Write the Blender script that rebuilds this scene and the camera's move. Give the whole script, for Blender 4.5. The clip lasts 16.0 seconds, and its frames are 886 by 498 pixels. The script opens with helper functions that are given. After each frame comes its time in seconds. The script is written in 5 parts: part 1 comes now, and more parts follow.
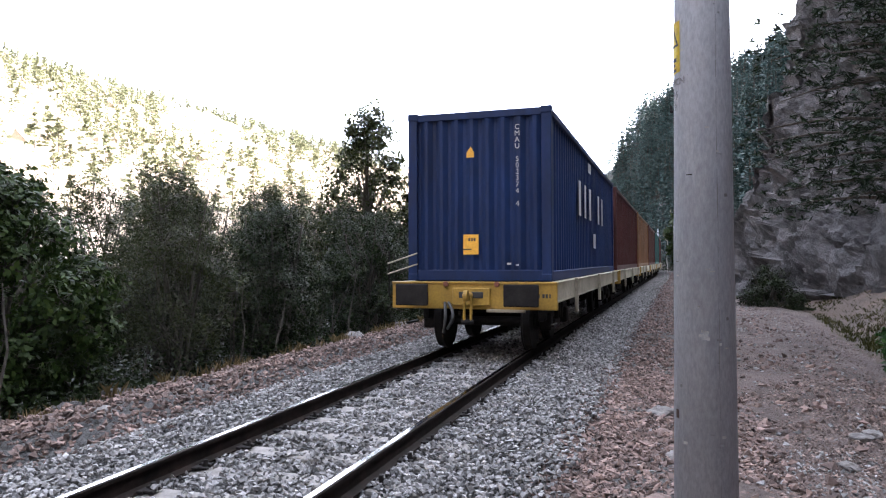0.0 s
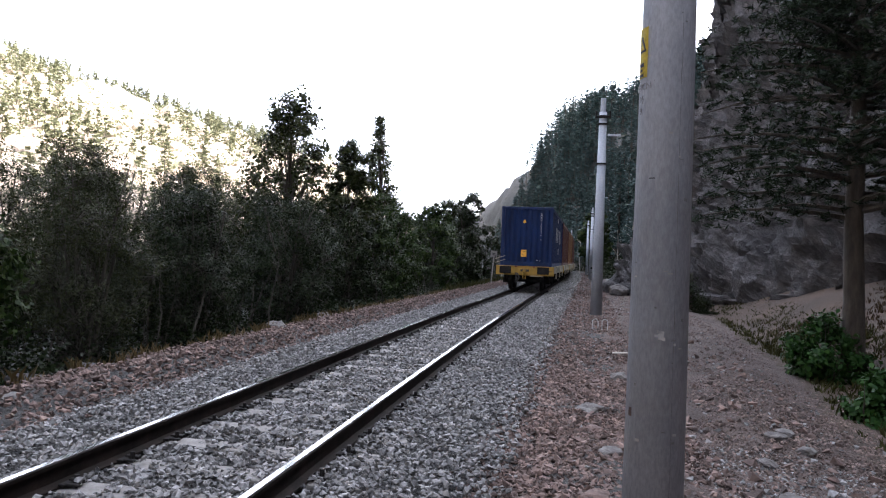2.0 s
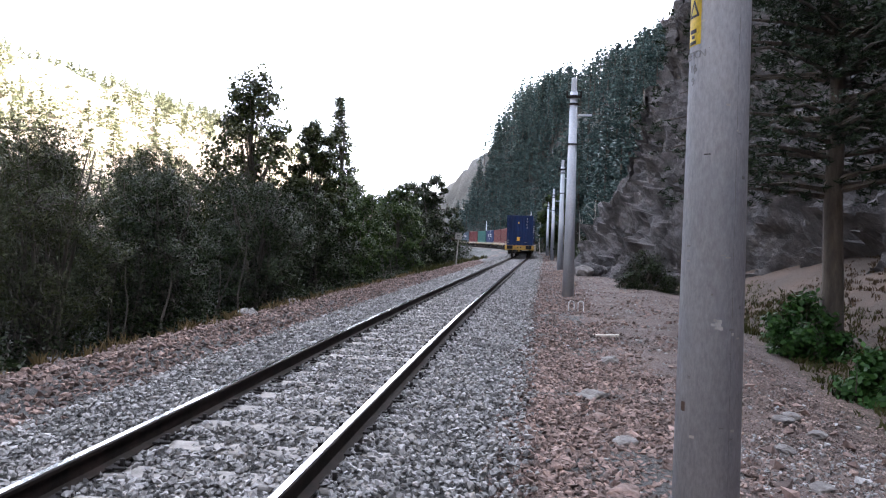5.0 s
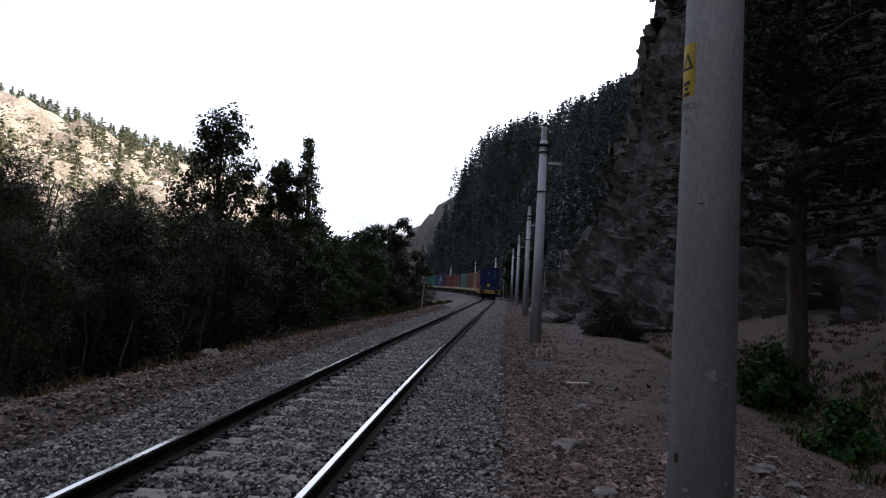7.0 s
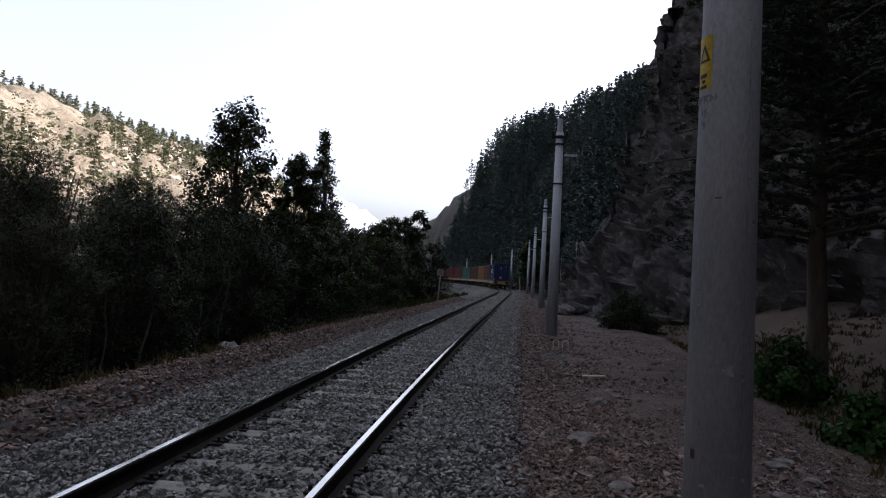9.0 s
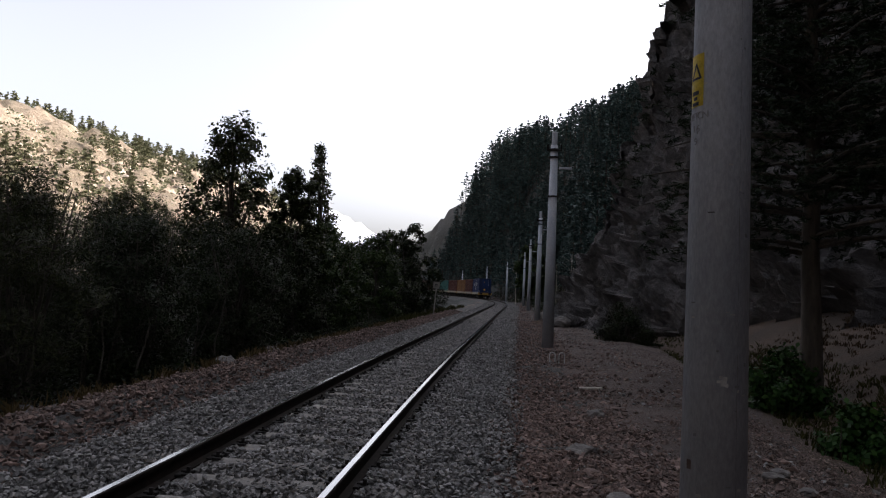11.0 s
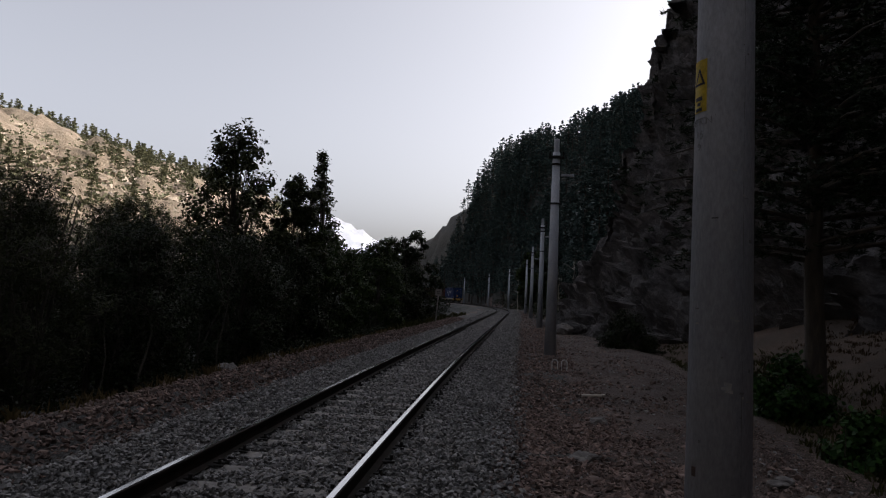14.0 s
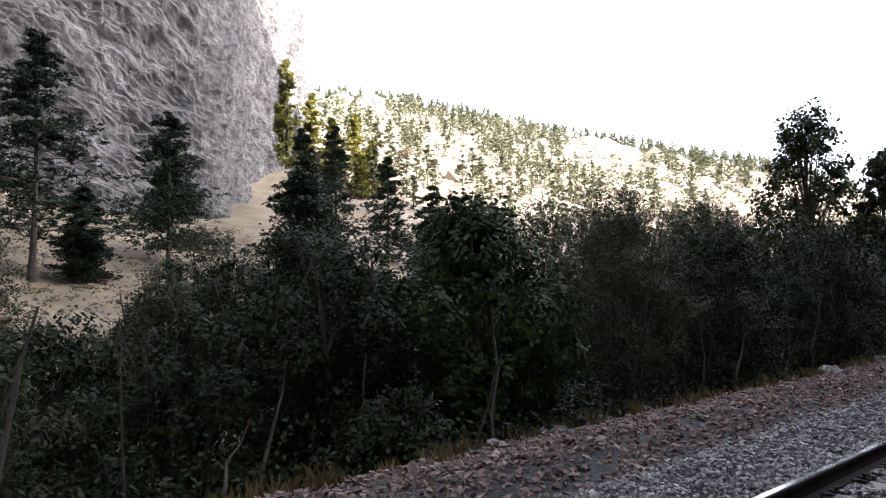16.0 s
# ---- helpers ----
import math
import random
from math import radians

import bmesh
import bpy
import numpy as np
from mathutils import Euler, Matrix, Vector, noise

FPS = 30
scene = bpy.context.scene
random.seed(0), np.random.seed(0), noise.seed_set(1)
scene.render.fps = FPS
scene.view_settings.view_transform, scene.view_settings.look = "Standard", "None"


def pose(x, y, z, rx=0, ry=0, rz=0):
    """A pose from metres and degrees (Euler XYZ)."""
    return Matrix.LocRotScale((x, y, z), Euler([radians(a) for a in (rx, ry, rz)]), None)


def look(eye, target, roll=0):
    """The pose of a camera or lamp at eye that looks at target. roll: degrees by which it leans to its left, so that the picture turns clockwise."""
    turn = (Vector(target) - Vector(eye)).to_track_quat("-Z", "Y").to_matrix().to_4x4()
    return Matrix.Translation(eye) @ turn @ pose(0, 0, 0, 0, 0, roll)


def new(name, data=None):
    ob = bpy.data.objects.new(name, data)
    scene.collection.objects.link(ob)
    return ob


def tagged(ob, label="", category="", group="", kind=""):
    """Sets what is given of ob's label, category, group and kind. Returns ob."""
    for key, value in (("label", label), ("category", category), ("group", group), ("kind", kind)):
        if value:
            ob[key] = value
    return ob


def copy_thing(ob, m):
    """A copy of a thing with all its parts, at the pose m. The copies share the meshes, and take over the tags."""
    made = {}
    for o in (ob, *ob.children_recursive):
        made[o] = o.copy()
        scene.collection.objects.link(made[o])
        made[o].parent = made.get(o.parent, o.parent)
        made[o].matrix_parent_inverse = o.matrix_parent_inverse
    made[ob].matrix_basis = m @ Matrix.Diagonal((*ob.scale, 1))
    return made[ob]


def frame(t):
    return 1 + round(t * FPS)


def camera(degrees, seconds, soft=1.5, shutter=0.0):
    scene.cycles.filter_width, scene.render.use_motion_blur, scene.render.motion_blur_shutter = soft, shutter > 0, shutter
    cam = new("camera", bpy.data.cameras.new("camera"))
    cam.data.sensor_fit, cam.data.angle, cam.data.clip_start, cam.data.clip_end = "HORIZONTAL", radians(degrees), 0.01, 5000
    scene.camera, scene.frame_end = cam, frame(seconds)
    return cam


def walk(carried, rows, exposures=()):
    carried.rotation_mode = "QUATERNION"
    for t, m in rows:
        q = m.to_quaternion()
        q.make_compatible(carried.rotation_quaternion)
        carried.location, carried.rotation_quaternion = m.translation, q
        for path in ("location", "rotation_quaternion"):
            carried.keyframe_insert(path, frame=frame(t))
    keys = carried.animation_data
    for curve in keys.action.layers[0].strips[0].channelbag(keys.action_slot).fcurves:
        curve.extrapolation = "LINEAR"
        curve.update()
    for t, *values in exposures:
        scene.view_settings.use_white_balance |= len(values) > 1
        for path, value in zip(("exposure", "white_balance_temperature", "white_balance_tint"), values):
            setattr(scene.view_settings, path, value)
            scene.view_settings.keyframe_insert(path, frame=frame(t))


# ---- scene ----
cam = camera(63.8, 16.0, soft=1.15)
PATH = [
    (0, (2.906, 2.233, 1.487), (2.317, 4.143, 1.521), -0.2),
    (0.5, (2.777, 2.145, 1.459), (2.228, 4.068, 1.45), -0.0),
    (1, (2.691, 2.133, 1.469), (2.221, 4.077, 1.441), 1.3),
    (1.5, (2.659, 2.199, 1.482), (2.263, 4.159, 1.455), 1.4),
    (2, (2.631, 2.229, 1.475), (2.27, 4.196, 1.495), 2.2),
    (2.5, (2.592, 2.235, 1.475), (2.256, 4.206, 1.512), 2.1),
    (3, (2.548, 2.22, 1.466), (2.203, 4.189, 1.45), 1.7),
    (3.5, (2.501, 2.299, 1.454), (2.098, 4.255, 1.346), 1.8),
    (4, (2.446, 2.411, 1.46), (2.078, 4.375, 1.375), 2.9),
    (4.5, (2.289, 2.489, 1.47), (1.989, 4.466, 1.411), 2.1),
    (6.8, (1.986, 2.596, 1.484), (1.847, 4.589, 1.583), 2.7),
    (7, (1.99, 2.596, 1.468), (1.844, 4.588, 1.569), 2.9),
    (7.5, (1.977, 2.574, 1.477), (1.805, 4.565, 1.563), 2.4),
    (8, (1.989, 2.583, 1.485), (1.789, 4.571, 1.567), 2.4),
    (8.5, (1.99, 2.591, 1.484), (1.769, 4.577, 1.569), 2.4),
    (9, (1.997, 2.598, 1.485), (1.807, 4.587, 1.562), 2.8),
    (11.5, (1.971, 2.523, 1.493), (1.792, 4.511, 1.618), 2.5),
    (12, (1.955, 2.547, 1.479), (1.702, 4.526, 1.613), 3.1),
    (12.5, (1.985, 2.585, 1.479), (1.752, 4.566, 1.624), 3.2),
    (13, (1.977, 2.565, 1.491), (1.782, 4.55, 1.635), 2.9),
    (13.5, (1.98, 2.549, 1.487), (1.792, 4.535, 1.629), 2.9),
    (14, (1.978, 2.54, 1.485), (1.793, 4.527, 1.618), 2.5),
    (14.5, (1.97, 2.547, 1.486), (1.78, 4.534, 1.609), 3.0),
    (15, (1.872, 2.505, 1.465), (1.515, 4.47, 1.558), 3.6),
    (15.2, (1.855, 2.45, 1.464), (1.146, 4.318, 1.552), 3.3),
    (15.5, (1.704, 2.339, 1.49), (0.464, 3.904, 1.601), -0.4),
    (16, (1.585, 2.377, 1.507), (0.091, 3.704, 1.609), -0.5),
]
STOPS, KELVIN, TINT = 4.43, 6100, 13
EXPOSURE = [(t, STOPS + e, KELVIN + (450 if 11 < t < 15.6 else 0), TINT) for t, e in (
    (0.0, 0.0), (1.5, -0.2), (1.9, -0.55), (2.4, -1.0), (3.0, -0.85), (3.4, 0.0), (4.6, 0.0), (6.8, -2.2), (8.0, -2.55), (9.2, -2.6),
    (11.3, -2.75), (12.0, -3.3), (14.9, -3.4), (15.3, -3.3), (15.5, -2.9), (15.7, -2.0), (16.0, -1.25))]
walk(cam, [(t, look(eye, target, roll)) for t, eye, target, roll in PATH], EXPOSURE)

# ---- sky and sun ----
SUN_AZ, SUN_EL = 68.0, 26.0          # degrees to the right of the line ahead, and above the horizon
world = bpy.data.worlds.new("sky")
scene.world = world
world.use_nodes = True
wn = world.node_tree.nodes
sky = wn.new("ShaderNodeTexSky")
sky.sky_type = "NISHITA"
sky.sun_disc = False
sky.sun_elevation = radians(SUN_EL)
sky.sun_rotation = radians(SUN_AZ)
sky.dust_density = 6.0
sky.air_density = 0.6
wn["Background"].inputs["Strength"].default_value = 0.15
haze = wn.new("ShaderNodeHueSaturation")          # thin high haze pales the blue
haze.inputs["Saturation"].default_value = 0.35
world.node_tree.links.new(sky.outputs[0], haze.inputs["Color"])
world.node_tree.links.new(haze.outputs[0], wn["Background"].inputs["Color"])
sun_data = bpy.data.lights.new("sun", "SUN")
sun_data.energy, sun_data.angle, sun_data.color = 3.0, radians(0.5), (1.0, 0.90, 0.77)
sun = new("sun", sun_data)
sa, se = radians(SUN_AZ), radians(SUN_EL)
sun.matrix_world = look((math.sin(sa) * 50, math.cos(sa) * 50, 60), (0, 0, 60 - 50 * math.tan(se)))


# ---- materials ----
def shader(name):
    mat = bpy.data.materials.new(name)
    mat.use_nodes = True
    nt = mat.node_tree
    return mat, nt, nt.nodes["Principled BSDF"]


def add(nt, kind, **values):
    n = nt.nodes.new("ShaderNode" + kind)
    for key, v in values.items():
        n.inputs[key].default_value = v
    return n


def ramp(nt, source, stops):
    r = nt.nodes.new("ShaderNodeValToRGB")
    el = r.color_ramp.elements
    while len(el) < len(stops):
        el.new(0.5)
    for e, (p, c) in zip(el, stops):
        e.position, e.color = p, (*c, 1)
    nt.links.new(source, r.inputs[0])
    return r.outputs[0]


def mix(nt, fac, a, b, blend="MIX"):
    m = nt.nodes.new("ShaderNodeMix")
    m.data_type, m.blend_type = "RGBA", blend
    if isinstance(fac, float):
        m.inputs[0].default_value = fac
    else:
        nt.links.new(fac, m.inputs[0])
    for k, v in ((6, a), (7, b)):
        if isinstance(v, tuple):
            m.inputs[k].default_value = (*v, 1)
        else:
            nt.links.new(v, m.inputs[k])
    return m.outputs[2]


def noisy(nt, scale, detail=6.0, rough=0.6, vector=None, stretch=None):
    n = add(nt, "TexNoise", Scale=scale, Detail=detail, Roughness=rough)
    if vector is None:
        vector = nt.nodes.new("ShaderNodeTexCoord").outputs["Object"]
    if stretch:
        mp = nt.nodes.new("ShaderNodeMapping")
        mp.inputs["Scale"].default_value = stretch
        nt.links.new(vector, mp.inputs[0])
        vector = mp.outputs[0]
    nt.links.new(vector, n.inputs["Vector"])
    return n.outputs["Fac"]


def relief(nt, bsdf, height, strength, distance):
    b = add(nt, "Bump", Strength=strength, Distance=distance)
    nt.links.new(height, b.inputs["Height"])
    nt.links.new(b.outputs[0], bsdf.inputs["Normal"])


def surface(name, dark, light, scale=3.0, rough=0.8, metal=0.0, bump=0.3, depth=0.02, fine=None, per_object=0.0, per_island=0.0, stretch=None, spec=0.5):
    """Two scales of noise between two colours, with relief; per_object / per_island vary the brightness."""
    mat, nt, b = shader(name)
    big = noisy(nt, scale, stretch=stretch)
    small = noisy(nt, fine or scale * 9, 5.0, 0.7, stretch=stretch)
    mid = tuple((p + q) / 2 for p, q in zip(dark, light))
    col = ramp(nt, big, [(0.3, dark), (0.52, mid), (0.72, light)])
    grain = ramp(nt, small, [(0.3, (0.55, 0.55, 0.55)), (0.7, (1.25, 1.25, 1.25))])
    col = mix(nt, 0.6, col, grain, "MULTIPLY")
    for amount, kind, socket in ((per_object, "ObjectInfo", "Random"), (per_island, "NewGeometry", "Random Per Island")):
        if amount:
            rnd = nt.nodes.new("ShaderNode" + kind).outputs[socket]
            lo, hi = 1 - amount, 1 + amount
            col = mix(nt, 1.0, col, ramp(nt, rnd, [(0.0, (lo, lo, lo)), (1.0, (hi, hi, hi))]), "MULTIPLY")
    nt.links.new(col, b.inputs["Base Color"])
    b.inputs["Roughness"].default_value, b.inputs["Metallic"].default_value = rough, metal
    b.inputs["Specular IOR Level"].default_value = spec
    if bump:
        relief(nt, b, small, bump, depth)
    return mat


def leafy(name, dark, light, gloss=0.5, through_light=0.25):
    """Leaves: each differs a little, and some light passes through."""
    mat, nt, b = shader(name)
    rnd = nt.nodes.new("ShaderNodeNewGeometry").outputs["Random Per Island"]
    big = noisy(nt, 0.6, 3.0)
    col = mix(nt, big, ramp(nt, rnd, [(0.0, dark), (1.0, light)]), ramp(nt, rnd, [(0.0, tuple(0.6 * c for c in dark)), (0.9, dark), (1.0, light)]))
    nt.links.new(col, b.inputs["Base Color"])
    b.inputs["Roughness"].default_value = gloss
    b.inputs["Specular IOR Level"].default_value = 0.12
    tr = nt.nodes.new("ShaderNodeBsdfTranslucent")
    nt.links.new(col, tr.inputs["Color"])
    ms = nt.nodes.new("ShaderNodeMixShader")
    ms.inputs[0].default_value = through_light
    nt.links.new(b.outputs[0], ms.inputs[1])
    nt.links.new(tr.outputs[0], ms.inputs[2])
    nt.links.new(ms.outputs[0], nt.nodes["Material Output"].inputs["Surface"])
    return mat


M_BALLAST = surface("ballast_stone", (0.092, 0.090, 0.090), (0.260, 0.255, 0.255), 4.0, 0.9, per_island=0.6, bump=0.4, fine=40)
# bed under the stones, darkened in colour for the shade in their gaps
M_BED_SHADE = surface("shaded_ballast_bed", (0.02, 0.019, 0.019), (0.085, 0.082, 0.08), 26.0, 0.95, bump=1.0, depth=0.05, fine=55)
M_BROWN = surface("brown_stone", (0.062, 0.042, 0.036), (0.20, 0.142, 0.124), 4.0, 0.95, per_island=0.6, bump=0.4, fine=40)
M_DIRT = surface("dirt", (0.050, 0.035, 0.031), (0.134, 0.099, 0.087), 0.9, 0.95, bump=1.0, depth=0.09, fine=20)
M_CONCRETE = surface("pole_concrete", (0.294, 0.322, 0.374), (0.432, 0.462, 0.522), 2.0, 0.75, bump=0.15, depth=0.004, fine=60, stretch=(1, 1, 0.35))
M_SLEEPER = surface("sleeper_concrete", (0.12, 0.112, 0.105), (0.25, 0.235, 0.22), 5.0, 0.9, bump=0.3, depth=0.01, per_object=0.15)
M_RUST = surface("rail_rust", (0.006, 0.005, 0.004), (0.021, 0.014, 0.012), 6.0, 0.8, bump=0.3, depth=0.004, spec=0.12)
M_POLISHED = surface("rail_polished", (0.50, 0.50, 0.50), (0.66, 0.66, 0.66), 2.0, 0.13, 1.0, bump=0.02, depth=0.002, stretch=(6, 0.2, 1))
M_DARKIRON = surface("dark_iron", (0.006, 0.005, 0.005), (0.018, 0.016, 0.015), 4.0, 0.8, bump=0.2, depth=0.004, spec=0.2)
M_YELLOW = surface("yellow_paint", (0.20, 0.115, 0.012), (0.36, 0.215, 0.028), 3.0, 0.55, bump=0.1, depth=0.003)
M_CREAM = surface("sill_paint", (0.20, 0.18, 0.13), (0.36, 0.32, 0.24), 1.5, 0.7, bump=0.1, depth=0.003)
M_WHITE = surface("white_marking", (0.34, 0.34, 0.34), (0.52, 0.52, 0.52), 5.0, 0.6, bump=0.0)
M_ORANGE_LABEL = surface("orange_label", (0.65, 0.33, 0.03), (0.80, 0.42, 0.05), 5.0, 0.5, bump=0.0)
M_BLACK = surface("black_marking", (0.01, 0.01, 0.01), (0.03, 0.03, 0.03), 5.0, 0.6, bump=0.0)
def rock(name, dark, light, size):
    """Fissured stone: blotches, streaks, fine grain and dark cracks."""
    mat, nt, b = shader(name)
    big = noisy(nt, 0.25 * size, 8.0, 0.65)
    streak = noisy(nt, 0.9 * size, 6.0, 0.7, stretch=(1.0, 1.0, 0.35))
    small = noisy(nt, 3.2 * size, 9.0, 0.75)
    warp = mix(nt, 0.22, nt.nodes.new("ShaderNodeTexCoord").outputs["Object"], add(nt, "TexNoise", Scale=0.5 * size, Detail=4.0).outputs["Color"], "LINEAR_LIGHT")
    crack = add(nt, "TexVoronoi", Scale=0.55 * size)
    crack.feature = "DISTANCE_TO_EDGE"
    nt.links.new(warp, crack.inputs["Vector"])
    mid = tuple((p + q) / 2 for p, q in zip(dark, light))
    col = ramp(nt, big, [(0.32, dark), (0.5, mid), (0.68, light)])
    col = mix(nt, 0.75, col, ramp(nt, streak, [(0.32, (0.45, 0.44, 0.45)), (0.66, (1.3, 1.28, 1.25))]), "MULTIPLY")
    col = mix(nt, 0.55, col, ramp(nt, small, [(0.34, (0.35, 0.35, 0.36)), (0.64, (1.45, 1.45, 1.42))]), "MULTIPLY")
    col = mix(nt, 0.35, col, ramp(nt, crack.outputs["Distance"], [(0.0, (0.25, 0.25, 0.26)), (0.09, (1, 1, 1))]), "MULTIPLY")
    nt.links.new(col, b.inputs["Base Color"])
    b.inputs["Roughness"].default_value = 0.92
    relief(nt, b, small, 0.9, 0.3 / size)
    return mat


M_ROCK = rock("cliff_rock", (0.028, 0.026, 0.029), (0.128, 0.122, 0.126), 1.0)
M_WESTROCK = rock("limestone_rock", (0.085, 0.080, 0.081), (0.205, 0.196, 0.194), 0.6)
M_HILL = surface("dry_hillside", (0.10, 0.078, 0.05), (0.30, 0.24, 0.18), 0.09, 0.95, bump=1.0, depth=1.5, fine=0.45)
M_WESTSLOPE = surface("pale_dry_slope", (0.079, 0.061, 0.040), (0.194, 0.151, 0.101), 0.35, 0.95, bump=0.8, depth=0.05, fine=5)
M_GRASSY = surface("dry_grass_soil", (0.026, 0.017, 0.011), (0.071, 0.045, 0.030), 0.5, 0.95, bump=0.8, depth=0.05, fine=8)
M_FOREST = surface("forest_floor", (0.014, 0.017, 0.015), (0.06, 0.06, 0.058), 0.06, 0.95, bump=1.0, depth=0.5, fine=0.6)
M_BARK = surface("bark", (0.02, 0.017, 0.014), (0.075, 0.062, 0.05), 3.0, 0.95, bump=0.8, depth=0.02, stretch=(3, 3, 0.6))
M_PALEBARK = surface("pale_bark", (0.25, 0.23, 0.20), (0.45, 0.42, 0.37), 3.0, 0.9, bump=0.3, depth=0.01)
M_LEAF_GREEN = leafy("green_leaves", (0.013, 0.027, 0.006), (0.043, 0.062, 0.014))
M_LEAF_OLIVE = leafy("olive_leaves", (0.016, 0.021, 0.007), (0.049, 0.054, 0.021))
M_LEAF_DARK = leafy("dark_leaves", (0.007, 0.012, 0.004), (0.023, 0.032, 0.010))
M_LEAF_TALL = leafy("tall_tree_leaves", (0.014, 0.020, 0.006), (0.043, 0.051, 0.015))
M_LEAF_BRIGHT = leafy("bright_bush_leaves", (0.014, 0.042, 0.010), (0.038, 0.084, 0.018))
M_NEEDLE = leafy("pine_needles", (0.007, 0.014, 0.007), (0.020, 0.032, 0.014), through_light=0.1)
# forest needles paler and bluer: haze over the mountainside put into the colour
M_NEEDLE_HAZED = leafy("hazed_pine_needles", (0.022, 0.043, 0.041), (0.072, 0.104, 0.099), through_light=0.1)
M_STRAW = leafy("dry_grass_blades", (0.074, 0.052, 0.022), (0.156, 0.119, 0.063))
# sunlight on the pines is put into this bright yellow needle colour
M_SUN_TINTED = leafy("sun_tinted_needles", (0.10, 0.10, 0.022), (0.26, 0.23, 0.06), through_light=0.3)
M_DRYBROWN = leafy("brown_grass_blades", (0.040, 0.026, 0.014), (0.095, 0.064, 0.036))
M_HERB = leafy("green_grass_blades", (0.032, 0.035, 0.011), (0.077, 0.073, 0.028))


# ---- mesh helpers ----
def mesh_ob(name, verts, faces, mats, parent=None, label="", smooth=False, slots=None):
    me = bpy.data.meshes.new(name)
    me.from_pydata([tuple(v) for v in verts] if not isinstance(verts, list) else verts, [], faces if isinstance(faces, list) else faces.tolist())
    for m in (mats if isinstance(mats, (list, tuple)) else [mats]):
        me.materials.append(m)
    if smooth:
        me.polygons.foreach_set("use_smooth", [True] * len(me.polygons))
    if slots is not None:
        me.polygons.foreach_set("material_index", slots)
    me.update()
    ob = new(name, me)
    if parent:
        ob.parent = parent
    if label:
        ob["label"] = label
    return ob


def part(name, bm, material, parent, label="", smooth=False):
    me = bpy.data.meshes.new(name)
    bmesh.ops.recalc_face_normals(bm, faces=bm.faces)
    for f in bm.faces:
        f.smooth = smooth
    bm.to_mesh(me)
    bm.free()
    me.materials.append(material)
    ob = new(name, me)
    if parent:
        ob.parent = parent
    if label:
        ob["label"] = label
    return ob


def box(sx, sy, sz, at=(0, 0, 0), bevel=0.0, bm=None, turn=None):
    bm2 = bmesh.new()
    bmesh.ops.create_cube(bm2, size=1.0)
    bmesh.ops.scale(bm2, vec=(sx, sy, sz), verts=bm2.verts)
    if bevel:
        bmesh.ops.bevel(bm2, geom=bm2.edges[:], offset=bevel, segments=2, affect="EDGES", profile=0.5)
    if turn:
        bmesh.ops.transform(bm2, matrix=pose(0, 0, 0, *turn), verts=bm2.verts)
    bmesh.ops.translate(bm2, vec=at, verts=bm2.verts)
    return merge(bm, bm2)


def tube(r1, r2, h, at=(0, 0, 0), turn=None, n=20, bevel=0.0, bm=None):
    bm2 = bmesh.new()
    bmesh.ops.create_cone(bm2, cap_ends=True, segments=n, radius1=r1, radius2=r2, depth=h)
    if bevel:
        caps = [e for e in bm2.edges if any(len(f.verts) > 4 for f in e.link_faces)]
        bmesh.ops.bevel(bm2, geom=caps, offset=bevel, segments=2, affect="EDGES", profile=0.5)
    if turn:
        bmesh.ops.transform(bm2, matrix=pose(0, 0, 0, *turn), verts=bm2.verts)
    bmesh.ops.translate(bm2, vec=at, verts=bm2.verts)
    return merge(bm, bm2)


def merge(bm, other):
    if bm is None:
        return other
    me = bpy.data.meshes.new("scratch")
    other.to_mesh(me)
    other.free()
    bm.from_mesh(me)
    bpy.data.meshes.remove(me)
    return bm


def empty(name, m=None, **tags):
    ob = new(name)
    ob.empty_display_size = 0.2
    if m is not None:
        ob.matrix_basis = m
    return tagged(ob, **tags)


def fbm(p, octaves=4, gain=0.5):
    return noise.fractal(p, gain * 2, 2.0, octaves)


def smooth01(x):
    x = np.clip(x, 0, 1)
    return x * x * (3 - 2 * x)


# ---- the line of the track ----
STEP = 0.5
S0 = -80.0


def heading(s):
    """Degrees to the right of straight ahead along the track."""
    right = 1.25 * float(smooth01((s - 6) / 22.0))
    u = min(s, 300.0) - 72
    bend = 0.14 * (u - 10) if u > 20 else max(0.0, u) ** 2 * 0.14 / 40
    return right - bend


def lay_line():
    pts, x, y, s = [], 0.0, S0, S0
    while s < 470:
        pts.append((x, y))
        a = radians(heading(s + STEP / 2))
        x, y, s = x + math.sin(a) * STEP, y + math.cos(a) * STEP, s + STEP
    return np.array(pts)


LINE = lay_line()


def on_line(s, d=0.0):
    """Place and heading at arc s, d metres to the right."""
    f = min(max((s - S0) / STEP, 0), len(LINE) - 1.001)
    i = int(f)
    p = LINE[i] + (LINE[i + 1] - LINE[i]) * (f - i)
    a = heading(s)
    return float(p[0]) + d * math.cos(radians(a)), float(p[1]) - d * math.sin(radians(a)), a


